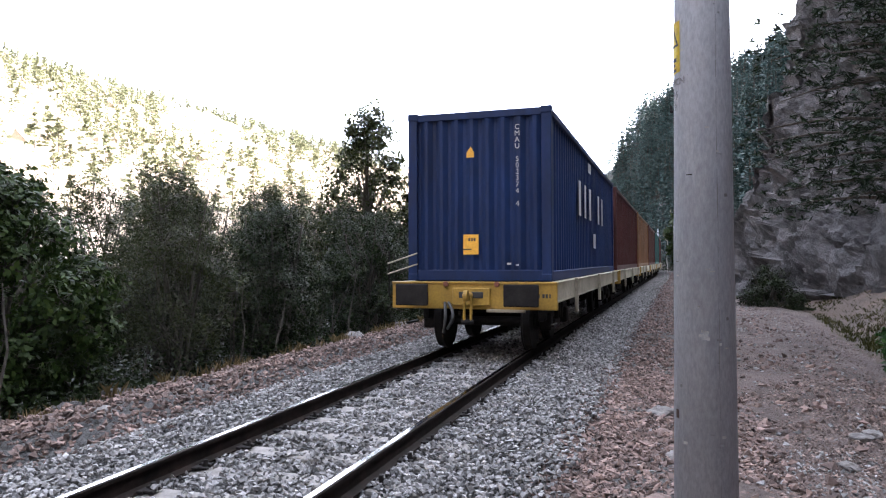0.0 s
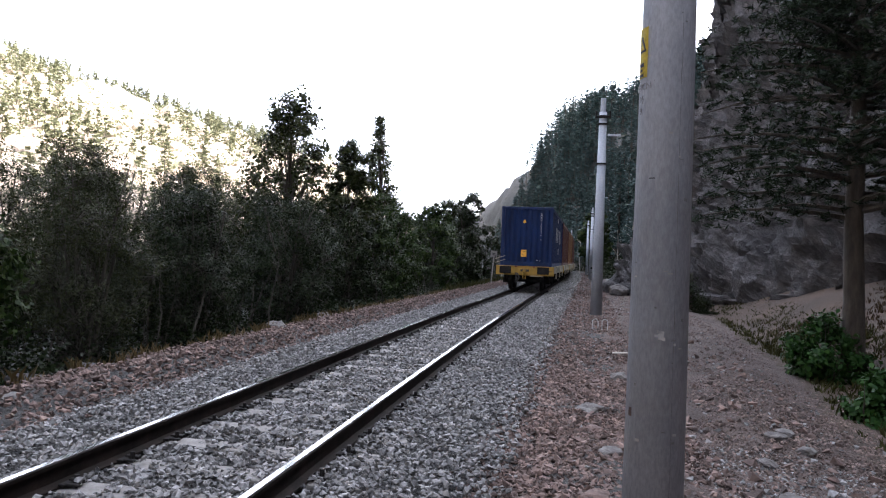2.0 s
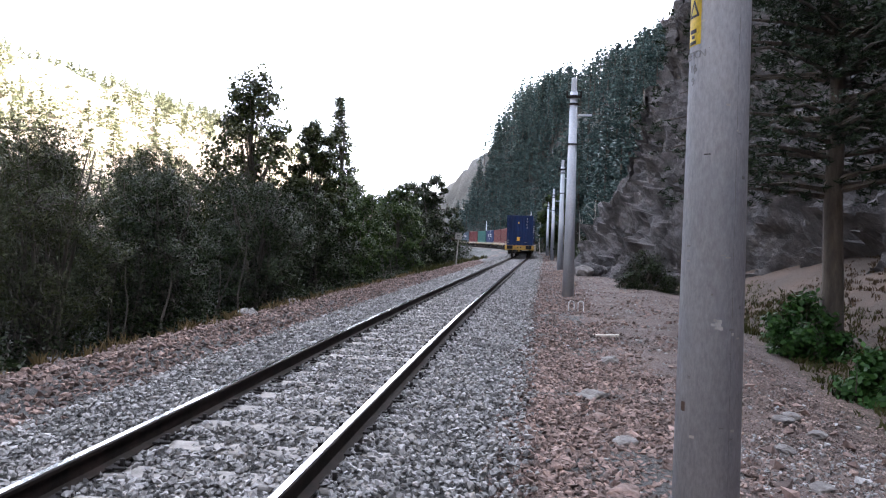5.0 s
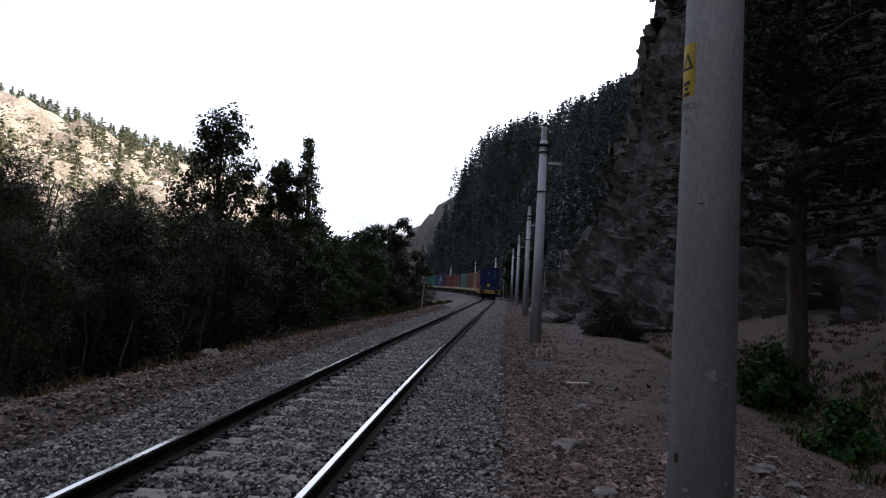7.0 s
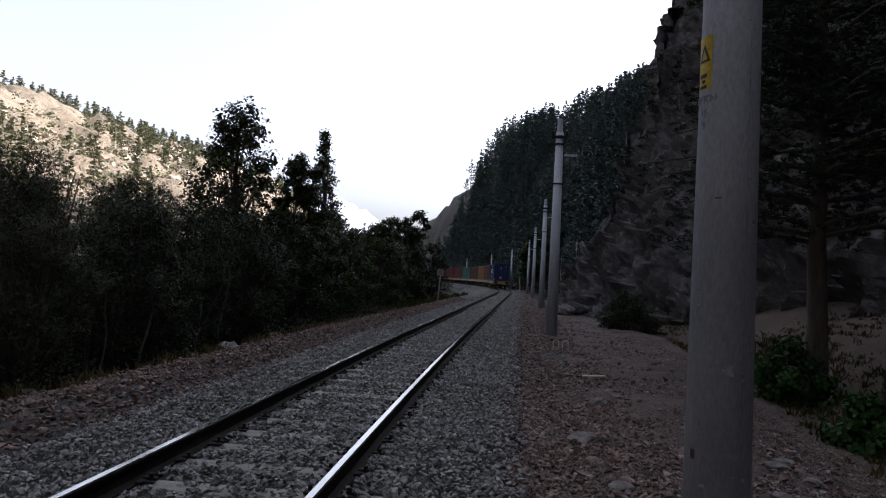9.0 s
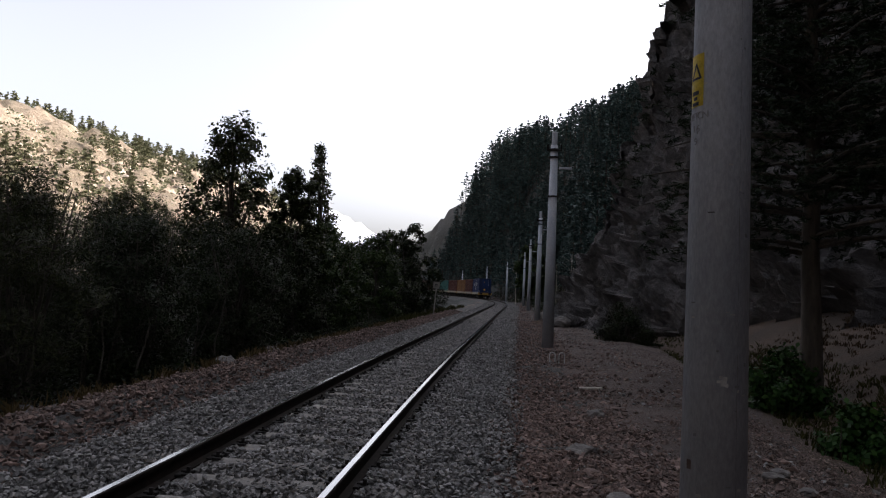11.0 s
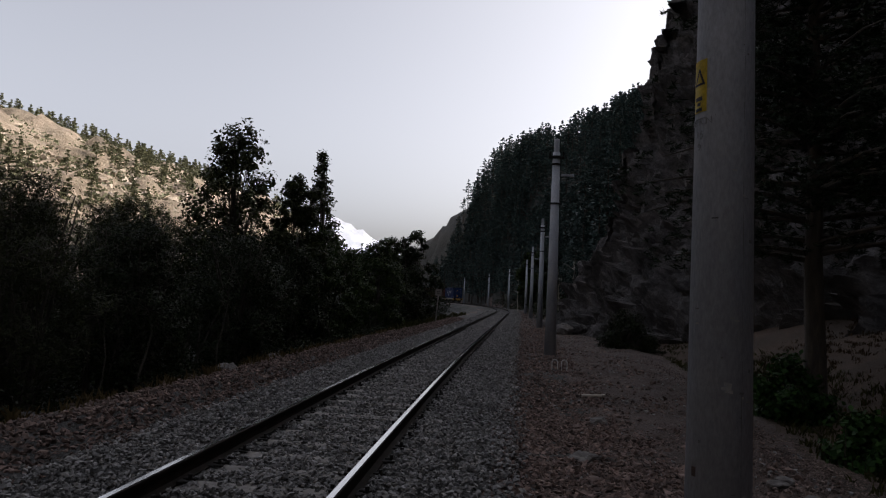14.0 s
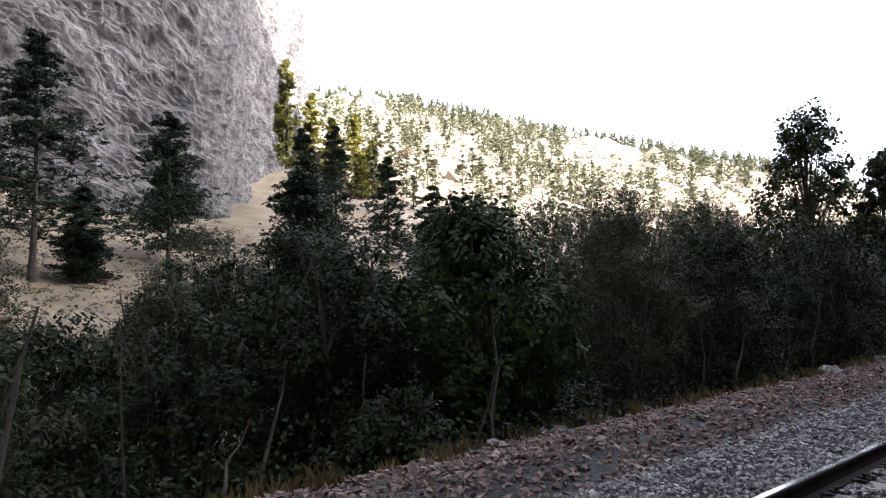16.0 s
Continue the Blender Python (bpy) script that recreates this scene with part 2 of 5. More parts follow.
def offset_of(x, y):
    """Signed distance right of the track and the arc, for arrays of points."""
    d, s = np.empty(len(x)), np.empty(len(x))
    heads = np.radians([heading(S0 + STEP * i) for i in range(len(LINE))])
    for k in range(0, len(x), 4000):
        px, py = x[k:k + 4000, None], y[k:k + 4000, None]
        i = ((px - LINE[None, ::4, 0]) ** 2 + (py - LINE[None, ::4, 1]) ** 2).argmin(1) * 4
        rx, ry = px[:, 0] - LINE[i, 0], py[:, 0] - LINE[i, 1]
        d[k:k + 4000] = rx * np.cos(heads[i]) - ry * np.sin(heads[i])
        s[k:k + 4000] = S0 + STEP * i + rx * np.sin(heads[i]) + ry * np.cos(heads[i])
    return d, s


# ---- the land ----
EYE = (2.0, 2.5)
# beyond -90 and 95 degrees: unseen, added high to hold back sky light
RIDGE_AND_BLOCKERS = [(-180, 36, 180), (-130, 34, 200), (-100, 26, 240), (-78, 17, 300), (-62, 15, 360), (-52, 14.4, 380), (-43, 12.6, 380), (-34, 10.7, 370),
         (-25, 8.6, 360), (-18, 6.5, 340), (-12, 2.5, 320), (-9.5, 1.6, 300), (-7.7, 3.3, 260), (-6, 5.7, 250), (-3.8, 8.0, 245), (-1.2, 9.2, 240),
         # 22 to 95 degrees: hidden heights shaped to block the sun, notched near 40
         (3.3, 9.7, 240), (7.2, 11.4, 240), (10.2, 13.0, 240), (12.6, 15.5, 230), (22, 27, 220), (39, 27, 220), (42.5, 29, 220), (46.5, 43, 220), (95, 45, 200), (120, 42, 180), (150, 38, 180), (180, 36, 180)]
FOOT = [(-180, 60), (-110, 30), (-80, 25), (-68, 28), (-60, 30), (-50, 48), (-38, 90), (-15, 120), (-8, 120), (0, 70), (10, 62), (14, 40), (30, 26), (60, 22), (120, 24), (150, 40), (180, 60)]


def path_edge(s):
    """How far right of the track the dirt strip reaches."""
    return np.interp(s, [-40, 5, 10, 16, 30, 45, 60, 300], [4.2, 4.6, 5.2, 6.2, 7.0, 6.0, 5.0, 5.0])


def land(x, y):
    x, y = np.asarray(x, float), np.asarray(y, float)
    d, s = offset_of(x, y)
    az, r = np.degrees(np.arctan2(x - EYE[0], y - EYE[1])), np.hypot(x - EYE[0], y - EYE[1])
    a = [q[0] for q in RIDGE_AND_BLOCKERS]
    top = np.tan(np.radians(np.interp(az, a, [q[1] for q in RIDGE_AND_BLOCKERS])))
    far = np.interp(az, a, [q[2] for q in RIDGE_AND_BLOCKERS])
    foot = np.interp(az, [q[0] for q in FOOT], [q[1] for q in FOOT])
    f = (r - foot) / (far - foot)
    rise = np.where(f < 1, 0.55 * np.clip(f, 0, 1) + 0.45 * smooth01(f), 1 - 0.35 * (f - 1))
    hill = np.maximum(rise, -0.2) * (top * far + 1.47)
    along = smooth01((az + 34) / 14) * smooth01((18 - az) / 6)
    hill = hill * (1 - along + along * smooth01((np.abs(d) - 5) / 22.0))
    edge = path_edge(s)
    near = np.interp(d, [-60, -30, -9, -6, -4.6, -3.9, -3.0, -2.2, -1.9, 1.7, 2.1, 2.3, 60],
                     [-2.4, -2.4, -1.9, -1.0, -0.45, -0.26, -0.2, -0.27, -0.215, -0.215, -0.26, -0.27, -0.27])
    e = d - edge
    bank = np.interp(e, [-0.4, 0.3, 1.2, 2.2, 6.0, 14.0], [0.0, -0.18, -0.30, 0.1, 1.9, 5.0])
    near = np.where(d > 2.3, near + bank, near)
    z = near + np.maximum(hill, 0)
    return z, d, s, r, az


def build_ground():
    rings = [0.0]
    r = 1.0
    while r < 1500:
        rings.append(r)
        r += max(0.32, r * 0.032)
    azs = np.unique(np.concatenate([np.arange(-180, -90, 3.0), np.arange(-90, 40, 0.6), np.arange(40, 180, 3.0)]))
    R, A = np.meshgrid(rings[1:], np.radians(azs), indexing="ij")
    x, y = (EYE[0] + R * np.sin(A)).ravel(), (EYE[1] + R * np.cos(A)).ravel()
    z, d, s, r, az = land(x, y)
    for i in range(len(z)):
        if abs(d[i]) > 6:
            amp = min(0.35, 0.06 * (abs(d[i]) - 6)) + max(0.0, r[i] - 60) * 0.02
            z[i] += amp * fbm((x[i] * 0.09, y[i] * 0.09, 0.3)) + (0.6 * amp * fbm((x[i] * 0.02, y[i] * 0.02, 4.3)) if r[i] > 60 else 0)
        elif d[i] > 2.3:
            z[i] += 0.05 * fbm((x[i] * 0.8, y[i] * 0.8, 1.7))
    n, m = len(rings) - 1, len(azs)
    faces, slots = [], []
    for i in range(n - 1):
        for j in range(m):
            k = (j + 1) % m
            faces.append((i * m + j, i * m + k, (i + 1) * m + k, (i + 1) * m + j))
            q = i * m + j
            # the darkened bed runs on below the brown stones as gap shade
            if -3.5 < d[q] < 3.2:
                c = 0
            elif -4.2 < d[q] and d[q] < path_edge(s[q]) + 0.3:
                c = 1
            elif r[q] < 130 and az[q] < -52:
                c = 5
            elif r[q] < 90 and d[q] < 0:
                c = 4
            elif r[q] < 90:
                c = 2
            elif az[q] < -11:
                c = 3
            else:
                c = 4
            slots.append(c)
    verts = np.stack([x, y, z], 1)
    centre = len(verts)
    verts = np.vstack([verts, [EYE[0], EYE[1], float(land([EYE[0]], [EYE[1]])[0][0])]])
    for j in range(m):
        faces.append((centre, (j + 1) % m, j))
        slots.append(1)
    ob = mesh_ob("ground", verts.tolist(), faces, [M_BED_SHADE, M_DIRT, M_GRASSY, M_HILL, M_FOREST, M_WESTSLOPE], smooth=True, slots=slots)
    tagged(ob, "dry valley ground of gravel, dirt, rocky slopes and added unseen ridges", "ground", kind="structure")


build_ground()


def ground_z(x, y):
    return float(land([x], [y])[0][0])


# ---- cliffs ----
def build_cliff(name, foot, profile, height, cells, label, seed, rough=1.0, close_back=30.0, mat=M_ROCK, layers=0.75):
    """A rock face that follows the foot line; profile gives how far it leans back at a height."""
    foot = np.array(foot, float)
    seg = np.concatenate([[0], np.cumsum(np.hypot(*np.diff(foot[:, :2], axis=0).T))])
    nu, nv = cells
    us, vs = np.linspace(0, seg[-1], nu), np.linspace(0, 1, nv) ** 1.25
    px, py, pz = (np.interp(us, seg, foot[:, k]) for k in range(3))
    tx, ty = np.gradient(px), np.gradient(py)
    ln = np.hypot(tx, ty)
    nx, ny = ty / ln, -tx / ln
    verts = []
    for v in vs:
        for i in range(nu):
            h = v * height
            back = float(np.interp(h, profile[0], profile[1]))
            x, y, z = px[i] + nx[i] * back, py[i] + ny[i] * back, pz[i] - 2.0 + h
            p = Vector((x, y, z))
            big = noise.fractal(p * 0.07 + Vector((seed, 0, 0)), 1.0, 2.0, 3) * 1.3
            crag = (noise.ridged_multi_fractal(p * 0.22 + Vector((0, seed, 0)), 0.8, 2.2, 6, 1.0, 2.0) - 1.0) * 0.6
            cell = noise.cell(p * 0.45 + Vector((noise.noise(p * 0.7), noise.noise(p * 0.7 + Vector((9, 0, 0))), 0)))
            chip = noise.noise(p * 1.1) * 0.34 + noise.noise(p * 2.7) * 0.16 + cell * 0.22
            bed = (x * 0.35 + y * 0.55 + z * 0.9) * 0.55 + noise.noise(p * 0.25) * 1.4
            chip += layers * ((bed % 1.0) ** 2 - 0.4) + noise.noise(p * 5.5) * 0.08
            w = (big + crag + chip) * rough * min(1.0, 0.7 + h / 8)
            verts.append((x - nx[i] * w, y - ny[i] * w, z + 0.4 * w * min(1, h / 4)))
    faces = []
    for j in range(nv - 1):
        for i in range(nu - 1):
            faces.append((j * nu + i, j * nu + i + 1, (j + 1) * nu + i + 1, (j + 1) * nu + i))
    base = len(verts)
    for i in range(nu):
        x, y, z = verts[(nv - 1) * nu + i]
        verts.append((x + nx[i] * close_back, y + ny[i] * close_back, z - 1.0))
    for i in range(nu - 1):
        faces.append(((nv - 1) * nu + i, (nv - 1) * nu + i + 1, base + i + 1, base + i))
    return tagged(mesh_ob(name, verts, faces, mat), label, "cliff", kind="structure")


RIGHT_PROFILE = ([0, 3.5, 6, 8.5, 13.5, 18, 24, 40, 60], [0, 1.2, 2.4, 4.2, 5.6, 6.6, 8.2, 13, 24])
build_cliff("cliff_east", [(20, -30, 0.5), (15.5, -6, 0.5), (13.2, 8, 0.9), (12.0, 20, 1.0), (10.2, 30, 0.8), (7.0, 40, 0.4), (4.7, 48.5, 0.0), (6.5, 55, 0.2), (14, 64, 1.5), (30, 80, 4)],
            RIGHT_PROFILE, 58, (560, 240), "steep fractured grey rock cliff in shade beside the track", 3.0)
build_cliff("cliff_west", [(-110, 72, 9), (-95, 51, 8), (-79, 43, 6), (-69, 36, 4.8), (-67, 32, 5.0), (-67, 22, 8), (-70, 8, 10), (-78, -10, 11), (-100, -42, 12)],
            ([0, 3, 10, 25, 40, 60], [0, 0.5, 1.4, 2.2, 3.2, 6]), 50, (300, 170), "tall pale grey limestone cliff across the valley", 11.0, rough=0.9, mat=M_WESTROCK, layers=0.22)


# ---- track ----
def build_rail(d):
    prof = [(-0.075, -0.172), (0.075, -0.172), (0.075, -0.158), (0.012, -0.140), (0.009, -0.045), (0.035, -0.034), (0.036, -0.010), (0.025, -0.001),
            (-0.025, -0.001), (-0.036, -0.010), (-0.035, -0.034), (-0.009, -0.045), (-0.012, -0.140), (-0.075, -0.158)]
    rail = empty("rail", label="long steel rail with polished head and rusty web", category="rail", group="rails of the track")
    ss = np.concatenate([np.arange(-30, 60, 2.0), np.arange(60, 262, 1.5)])
    for name, idx, mat, close in (("rail_web", list(range(0, 8)) + list(range(8, 14)), M_RUST, True), ("rail_head", [7, 8], M_POLISHED, False)):
        idx = idx if not close else [8, 9, 10, 11, 12, 13, 0, 1, 2, 3, 4, 5, 6, 7]
        verts = [(*on_line(s, d + prof[j][0])[:2], prof[j][1]) for s in ss for j in idx]
        n = len(idx)
        faces = [(i * n + j, i * n + j + 1, (i + 1) * n + j + 1, (i + 1) * n + j) for i in range(len(ss) - 1) for j in range(n - 1)]
        mesh_ob(name, verts, faces, mat, rail, "bright polished running surface" if name == "rail_head" else "")
    return rail


for d in (-0.7535, 0.7535):
    build_rail(d)


def sleeper_mesh():
    bm = box(2.5, 0.26, 0.2, (0, 0, -0.272), 0.02)
    me = bpy.data.meshes.new("sleeper")
    bm.to_mesh(me)
    bm.free()
    me.materials.append(M_SLEEPER)
    return me


def clip_mesh():
    bm = box(0.05, 0.16, 0.022, (0.0, 0, -0.150), 0.005)
    box(0.11, 0.05, 0.03, (0.045, 0.03, -0.140), 0.008, bm)
    box(0.11, 0.04, 0.02, (0.05, -0.04, -0.148), 0.006, bm)
    tube(0.018, 0.018, 0.07, (0.06, 0, -0.125), n=8, bm=bm)
    me = bpy.data.meshes.new("rail_clip")
    bm.to_mesh(me)
    bm.free()
    me.materials.append(M_DARKIRON)
    return me


def build_sleepers():
    rnd = random.Random(5)
    sl, cl = sleeper_mesh(), clip_mesh()
    for k in range(130):
        s = -4 + k * 0.62
        x, y, a = on_line(s)
        ob = new("sleeper", sl)
        ob.matrix_basis = pose(x, y, rnd.uniform(-0.012, 0.004), 0, 0, -a + rnd.uniform(-0.8, 0.8))
        tagged(ob, "grey concrete sleeper half buried in ballast", "sleeper", "sleepers of the track")
        if s < 40:
            for d in (-0.7535, 0.7535):
                for side in (-1, 1):
                    c = new("rail_clip", cl)
                    c.parent = ob
                    c.matrix_basis = pose(d + side * 0.085, 0, 0, 0, 0, 0 if side > 0 else 180)


build_sleepers()


# ---- fast meshes ----
def fast_mesh(name, verts, faces, mat, parent=None, label="", smooth=False):
    """verts (n, 3) and faces (m, k) arrays."""
    me = bpy.data.meshes.new(name)
    m, k = faces.shape
    me.vertices.add(len(verts))
    me.vertices.foreach_set("co", np.ascontiguousarray(verts, dtype=np.float32).ravel())
    me.loops.add(m * k)
    me.loops.foreach_set("vertex_index", np.ascontiguousarray(faces, dtype=np.int32).ravel())
    me.polygons.add(m)
    me.polygons.foreach_set("loop_start", np.arange(0, m * k, k, dtype=np.int32))
    me.polygons.foreach_set("loop_total", np.full(m, k, dtype=np.int32))
    me.polygons.foreach_set("use_smooth", np.full(m, smooth))
    me.materials.append(mat)
    me.update(calc_edges=True)
    ob = new(name, me)
    if parent:
        ob.parent = parent
    if label:
        ob["label"] = label
    return ob


STONE_V = np.array([(1, 0, 0), (0, 1, 0), (-1, 0, 0), (0, -1, 0), (0, 0, 1), (0, 0, -1)], float)
STONE_F = np.array([(0, 1, 4), (1, 2, 4), (2, 3, 4), (3, 0, 4), (1, 0, 5), (2, 1, 5), (3, 2, 5), (0, 3, 5)])


def turns(rng, n):
    q = rng.normal(size=(n, 4))
    q /= np.linalg.norm(q, axis=1, keepdims=True)
    w, x, y, z = q.T
    return np.stack([1 - 2 * (y * y + z * z), 2 * (x * y - z * w), 2 * (x * z + y * w), 2 * (x * y + z * w), 1 - 2 * (x * x + z * z), 2 * (y * z - x * w),
                     2 * (x * z - y * w), 2 * (y * z + x * w), 1 - 2 * (x * x + y * y)], 1).reshape(n, 3, 3)


def stones_at(rng, centres, sizes):
    """Angular broken stones with pushed corners, any way up."""
    n = len(centres)
    v = (STONE_V[None] * rng.uniform(0.75, 1.25, (n, 6, 1)) + rng.uniform(-0.45, 0.45, (n, 6, 3))) * rng.uniform(0.65, 1.15, (n, 1, 3))
    v = np.einsum("nij,nkj->nki", turns(rng, n), v) * (sizes[:, None, None] * 0.5)
    v[:, :, 2] *= 0.75
    v += centres[:, None, :]
    f = STONE_F[None] + 6 * np.arange(n)[:, None, None]
    return v.reshape(-1, 3), f.reshape(-1, 3)


def strip_points(rng, n, s0, s1, d0, d1, power=1.0):
    s = s0 + (s1 - s0) * rng.random(n) ** power
    d = rng.uniform(d0, d1, n) + np.clip(rng.normal(0, 0.09, n), -0.3, 0.3)
    xy = np.array([on_line(a, b)[:2] for a, b in zip(s, d)])
    z = land(xy[:, 0], xy[:, 1])[0]
    return np.column_stack([xy, z]), s, d


M_DIRTSTONE = surface("dirt_stone", (0.068, 0.047, 0.041), (0.207, 0.158, 0.140), 4.0, 0.95, per_island=0.6, bump=0.4, fine=40)


def build_stones():
    rng = np.random.default_rng(7)
    jobs = [("ballast_stones", 84000, -1.0, 38, -2.15, 2.15, 1.9, 0.034, 0.068, M_BALLAST, "loose grey crushed stone ballast of the track"),
            ("ballast_stones", 12000, 36, 110, -2.1, 2.1, 1.3, 0.06, 0.11, M_BALLAST, "loose grey crushed stone ballast of the track"),
            ("brown_stones", 19000, -1, 60, -3.9, -2.0, 1.5, 0.035, 0.10, M_BROWN, "reddish brown broken stones along the ballast"),
            ("brown_stones", 26000, 3.0, 14, 1.95, 3.9, 1.1, 0.024, 0.085, M_BROWN, "reddish brown broken stones along the ballast"),
            ("brown_stones", 11000, 13.5, 48, 1.95, 3.9, 1.2, 0.04, 0.10, M_BROWN, "reddish brown broken stones along the ballast"),
            ("brown_stones", 3500, 46, 110, 1.9, 4.6, 1.2, 0.06, 0.14, M_BROWN, "reddish brown broken stones along the ballast"),
            ("dirt_stones", 26000, 3.0, 14, 2.9, 6.6, 1.0, 0.010, 0.045, M_DIRTSTONE, "scattered small brown stones on the dirt strip"),
            ("dirt_stones", 8000, 14, 46, 2.9, 7.0, 1.2, 0.016, 0.06, M_DIRTSTONE, "scattered small brown stones on the dirt strip"),
            ("clods", 900, 3.0, 30, 2.3, 5.6, 1.3, 0.06, 0.15, M_BROWN, "larger reddish clods and stones on the dirt strip"),
            ("grey_grit", 7000, 3.2, 9.5, 3.5, 6.4, 1.2, 0.010, 0.045, M_BALLAST, "fine grey grit spread over the dirt strip"),
            ("pale_stones", 1500, 1, 40, 2.2, 6.0, 1.4, 0.03, 0.09, M_BALLAST, "scattered pale grey stones on the dirt strip")]
    for name, n, s0, s1, d0, d1, power, lo, hi, mat, label in jobs:
        c, s, d = strip_points(rng, n, s0, s1, d0, d1, power)
        size = rng.uniform(lo, hi, n)
        if name == "ballast_stones":
            for rail in (-0.7535, 0.7535):
                keep = np.abs(d - rail) > 0.10
                c, s, d, size = c[keep], s[keep], d[keep], size[keep]
            inner = np.abs(d) < 0.62
            c[:, 2] += np.where(inner, 0.04, 0.055) + rng.uniform(-0.015, 0.024, len(c))
            gap = (d > -0.66) & (d < -0.40) & (np.abs(((s + 4) / 0.62) % 1 - 0.5) > 0.32)
            c, s, d, size = c[~gap], s[~gap], d[~gap], size[~gap]
        elif d1 < 0:
            c[:, 2] += rng.uniform(-0.02, 0.05, len(c)) + 0.05 * np.exp(-((d + 2.9) / 0.5) ** 2)
        elif name == "brown_stones":
            keep = rng.random(len(c)) < np.interp(d, [1.95, 2.3, 3.2, 3.9], [0.6, 1, 0.8, 0.25])
            c, s, d, size = c[keep], s[keep], d[keep], size[keep]
            c[:, 2] += rng.uniform(-0.01, 0.03, len(c))
        else:
            c[:, 2] += size * 0.1
        v, f = stones_at(rng, c, size)
        tagged(fast_mesh(name, v, f, mat), label, "stones", kind="stuff")


build_stones()


def build_single_stones():
    """The stones nearest the path, each by itself."""
    r8, rn = np.random.default_rng(15), random.Random(15)
    shapes = []
    for k in range(14):
        v, f = stones_at(r8, np.zeros((1, 3)), np.array([0.066]))
        o = fast_mesh("stone", v, f, M_BALLAST)
        shapes.append(o.data)
        bpy.data.objects.remove(o)
    heap = empty("ballast_heap", label="loose grey ballast stones between and beside the rails", category="stones")
    for k in range(290):
        s, d = rn.uniform(4.6, 8.5), rn.choice([rn.uniform(-0.6, 0.6), rn.uniform(0.9, 1.95), rn.uniform(-1.9, -0.9)])
        x, y, _ = on_line(s, d)
        o = new("stone", shapes[k % 14])
        o.parent = heap
        o.matrix_basis = pose(x, y, -0.135 + rn.uniform(-0.01, 0.012), rn.uniform(0, 360), rn.uniform(0, 360), rn.uniform(0, 360))


build_single_stones()


def boulder(x, y, size, mat, label, seed, lift=0.25, flat=0.6):
    bm = bmesh.new()
    bmesh.ops.create_icosphere(bm, subdivisions=3, radius=size / 2)
    for v in bm.verts:
        p = v.co.copy()
        k = 1 + 0.35 * noise.noise(p * (2.2 / size) + Vector((seed, 0, 0))) + 0.16 * noise.noise(p * (5.5 / size) + Vector((0, seed, 0)))
        cell = noise.cell_vector(p * (2.4 / size) + Vector((seed, seed, 0)))
        v.co = Vector((p.x * k * 1.25, p.y * k, p.z * k * flat)) + cell * size * 0.07
    ob = part("boulder", bm, mat, None)
    ob.matrix_basis = pose(x, y, ground_z(x, y) + size * flat * lift, 0, 0, seed * 77 % 360)
    return tagged(ob, label, "boulder", "boulders beside the track")


M_PALEROCK = surface("pale_rock", (0.077, 0.070, 0.068), (0.180, 0.169, 0.162), 3.0, 0.9, bump=0.6, depth=0.03, fine=16)
for k, (x, y, size, mat, label) in enumerate([
        (-3.8, 17.2, 0.42, M_PALEROCK, "flat pale limestone boulder on the track bank"), (3.35, 13.2, 0.26, M_PALEROCK, "flat pale stone lying on the dirt"),
        (2.85, 7.6, 0.2, M_BROWN, "rough brown stone beside the pole"), (3.0, 6.1, 0.3, M_PALEROCK, "broken pale stone at the foot of the pole"),
        (2.72, 5.9, 0.26, M_BROWN, "rough brown stone at the foot of the pole"), (4.9, 10.3, 0.18, M_PALEROCK, "pale grey stone on the dirt strip"),
        (4.3, 8.0, 0.14, M_PALEROCK, "small pale stone on the dirt strip"), (-3.1, 8.7, 0.26, M_PALEROCK, "pale stone among brown rubble"),
        (-4.5, 10.6, 0.34, M_ROCK, "grey boulder under the trees"), (-4.8, 11.2, 0.3, M_ROCK, "grey boulder under the trees"),
        (-4.6, 11.9, 0.3, M_ROCK, "grey boulder under the trees"), (4.7, 7.2, 0.16, M_BROWN, "small brown stone on the dirt strip"),
        (2.9, 9.8, 0.16, M_BROWN, "rough brown stone on the rubble strip"),
        (2.76, 6.78, 0.27, M_PALEROCK, "broken pale stone at the foot of the pole"), (2.52, 6.9, 0.19, M_PALEROCK, "broken pale stone at the foot of the pole"),
        (2.93, 6.98, 0.2, M_BROWN, "rough brown stone at the foot of the pole"), (2.88, 10.7, 0.27, M_PALEROCK, "flat pale stone bedded in the rubble"),
        (3.02, 8.9, 0.2, M_PALEROCK, "pale stone among brown rubble"), (4.75, 10.1, 0.17, M_PALEROCK, "pale angular stone on the dirt strip"),
        (4.4, 9.0, 0.14, M_PALEROCK, "flat pale stone on the dirt strip"), (4.95, 9.75, 0.16, M_PALEROCK, "pale grey stone on the dirt strip"),
        (-4.1, 8.2, 0.22, M_PALEROCK, "pale stone among brown rubble"), (-4.3, 9.4, 0.3, M_ROCK, "grey boulder under the trees"),
        (-3.4, 11.5, 0.2, M_BROWN, "rough brown stone on the track bank"), (-3.9, 20.5, 0.35, M_PALEROCK, "pale limestone block on the track bank"), (5.3, 8.2, 0.16, M_PALEROCK, "grey stone at the edge of the dirt strip")]):
    boulder(x, y, size, mat, label, k * 3.7 + 1.3, 0.15, 0.5)
rr = random.Random(21)
for k in range(46):
    y = rr.uniform(41, 58)
    x = rr.uniform(4.8, 7.2) if y < 52 else rr.uniform(5.5, 9)
    boulder(x, y, rr.uniform(0.35, 1.1), M_PALEROCK if k % 3 else M_ROCK, "broken pale rock fallen from the cliff", k * 1.9 + 50.5, 0.3, 0.75)


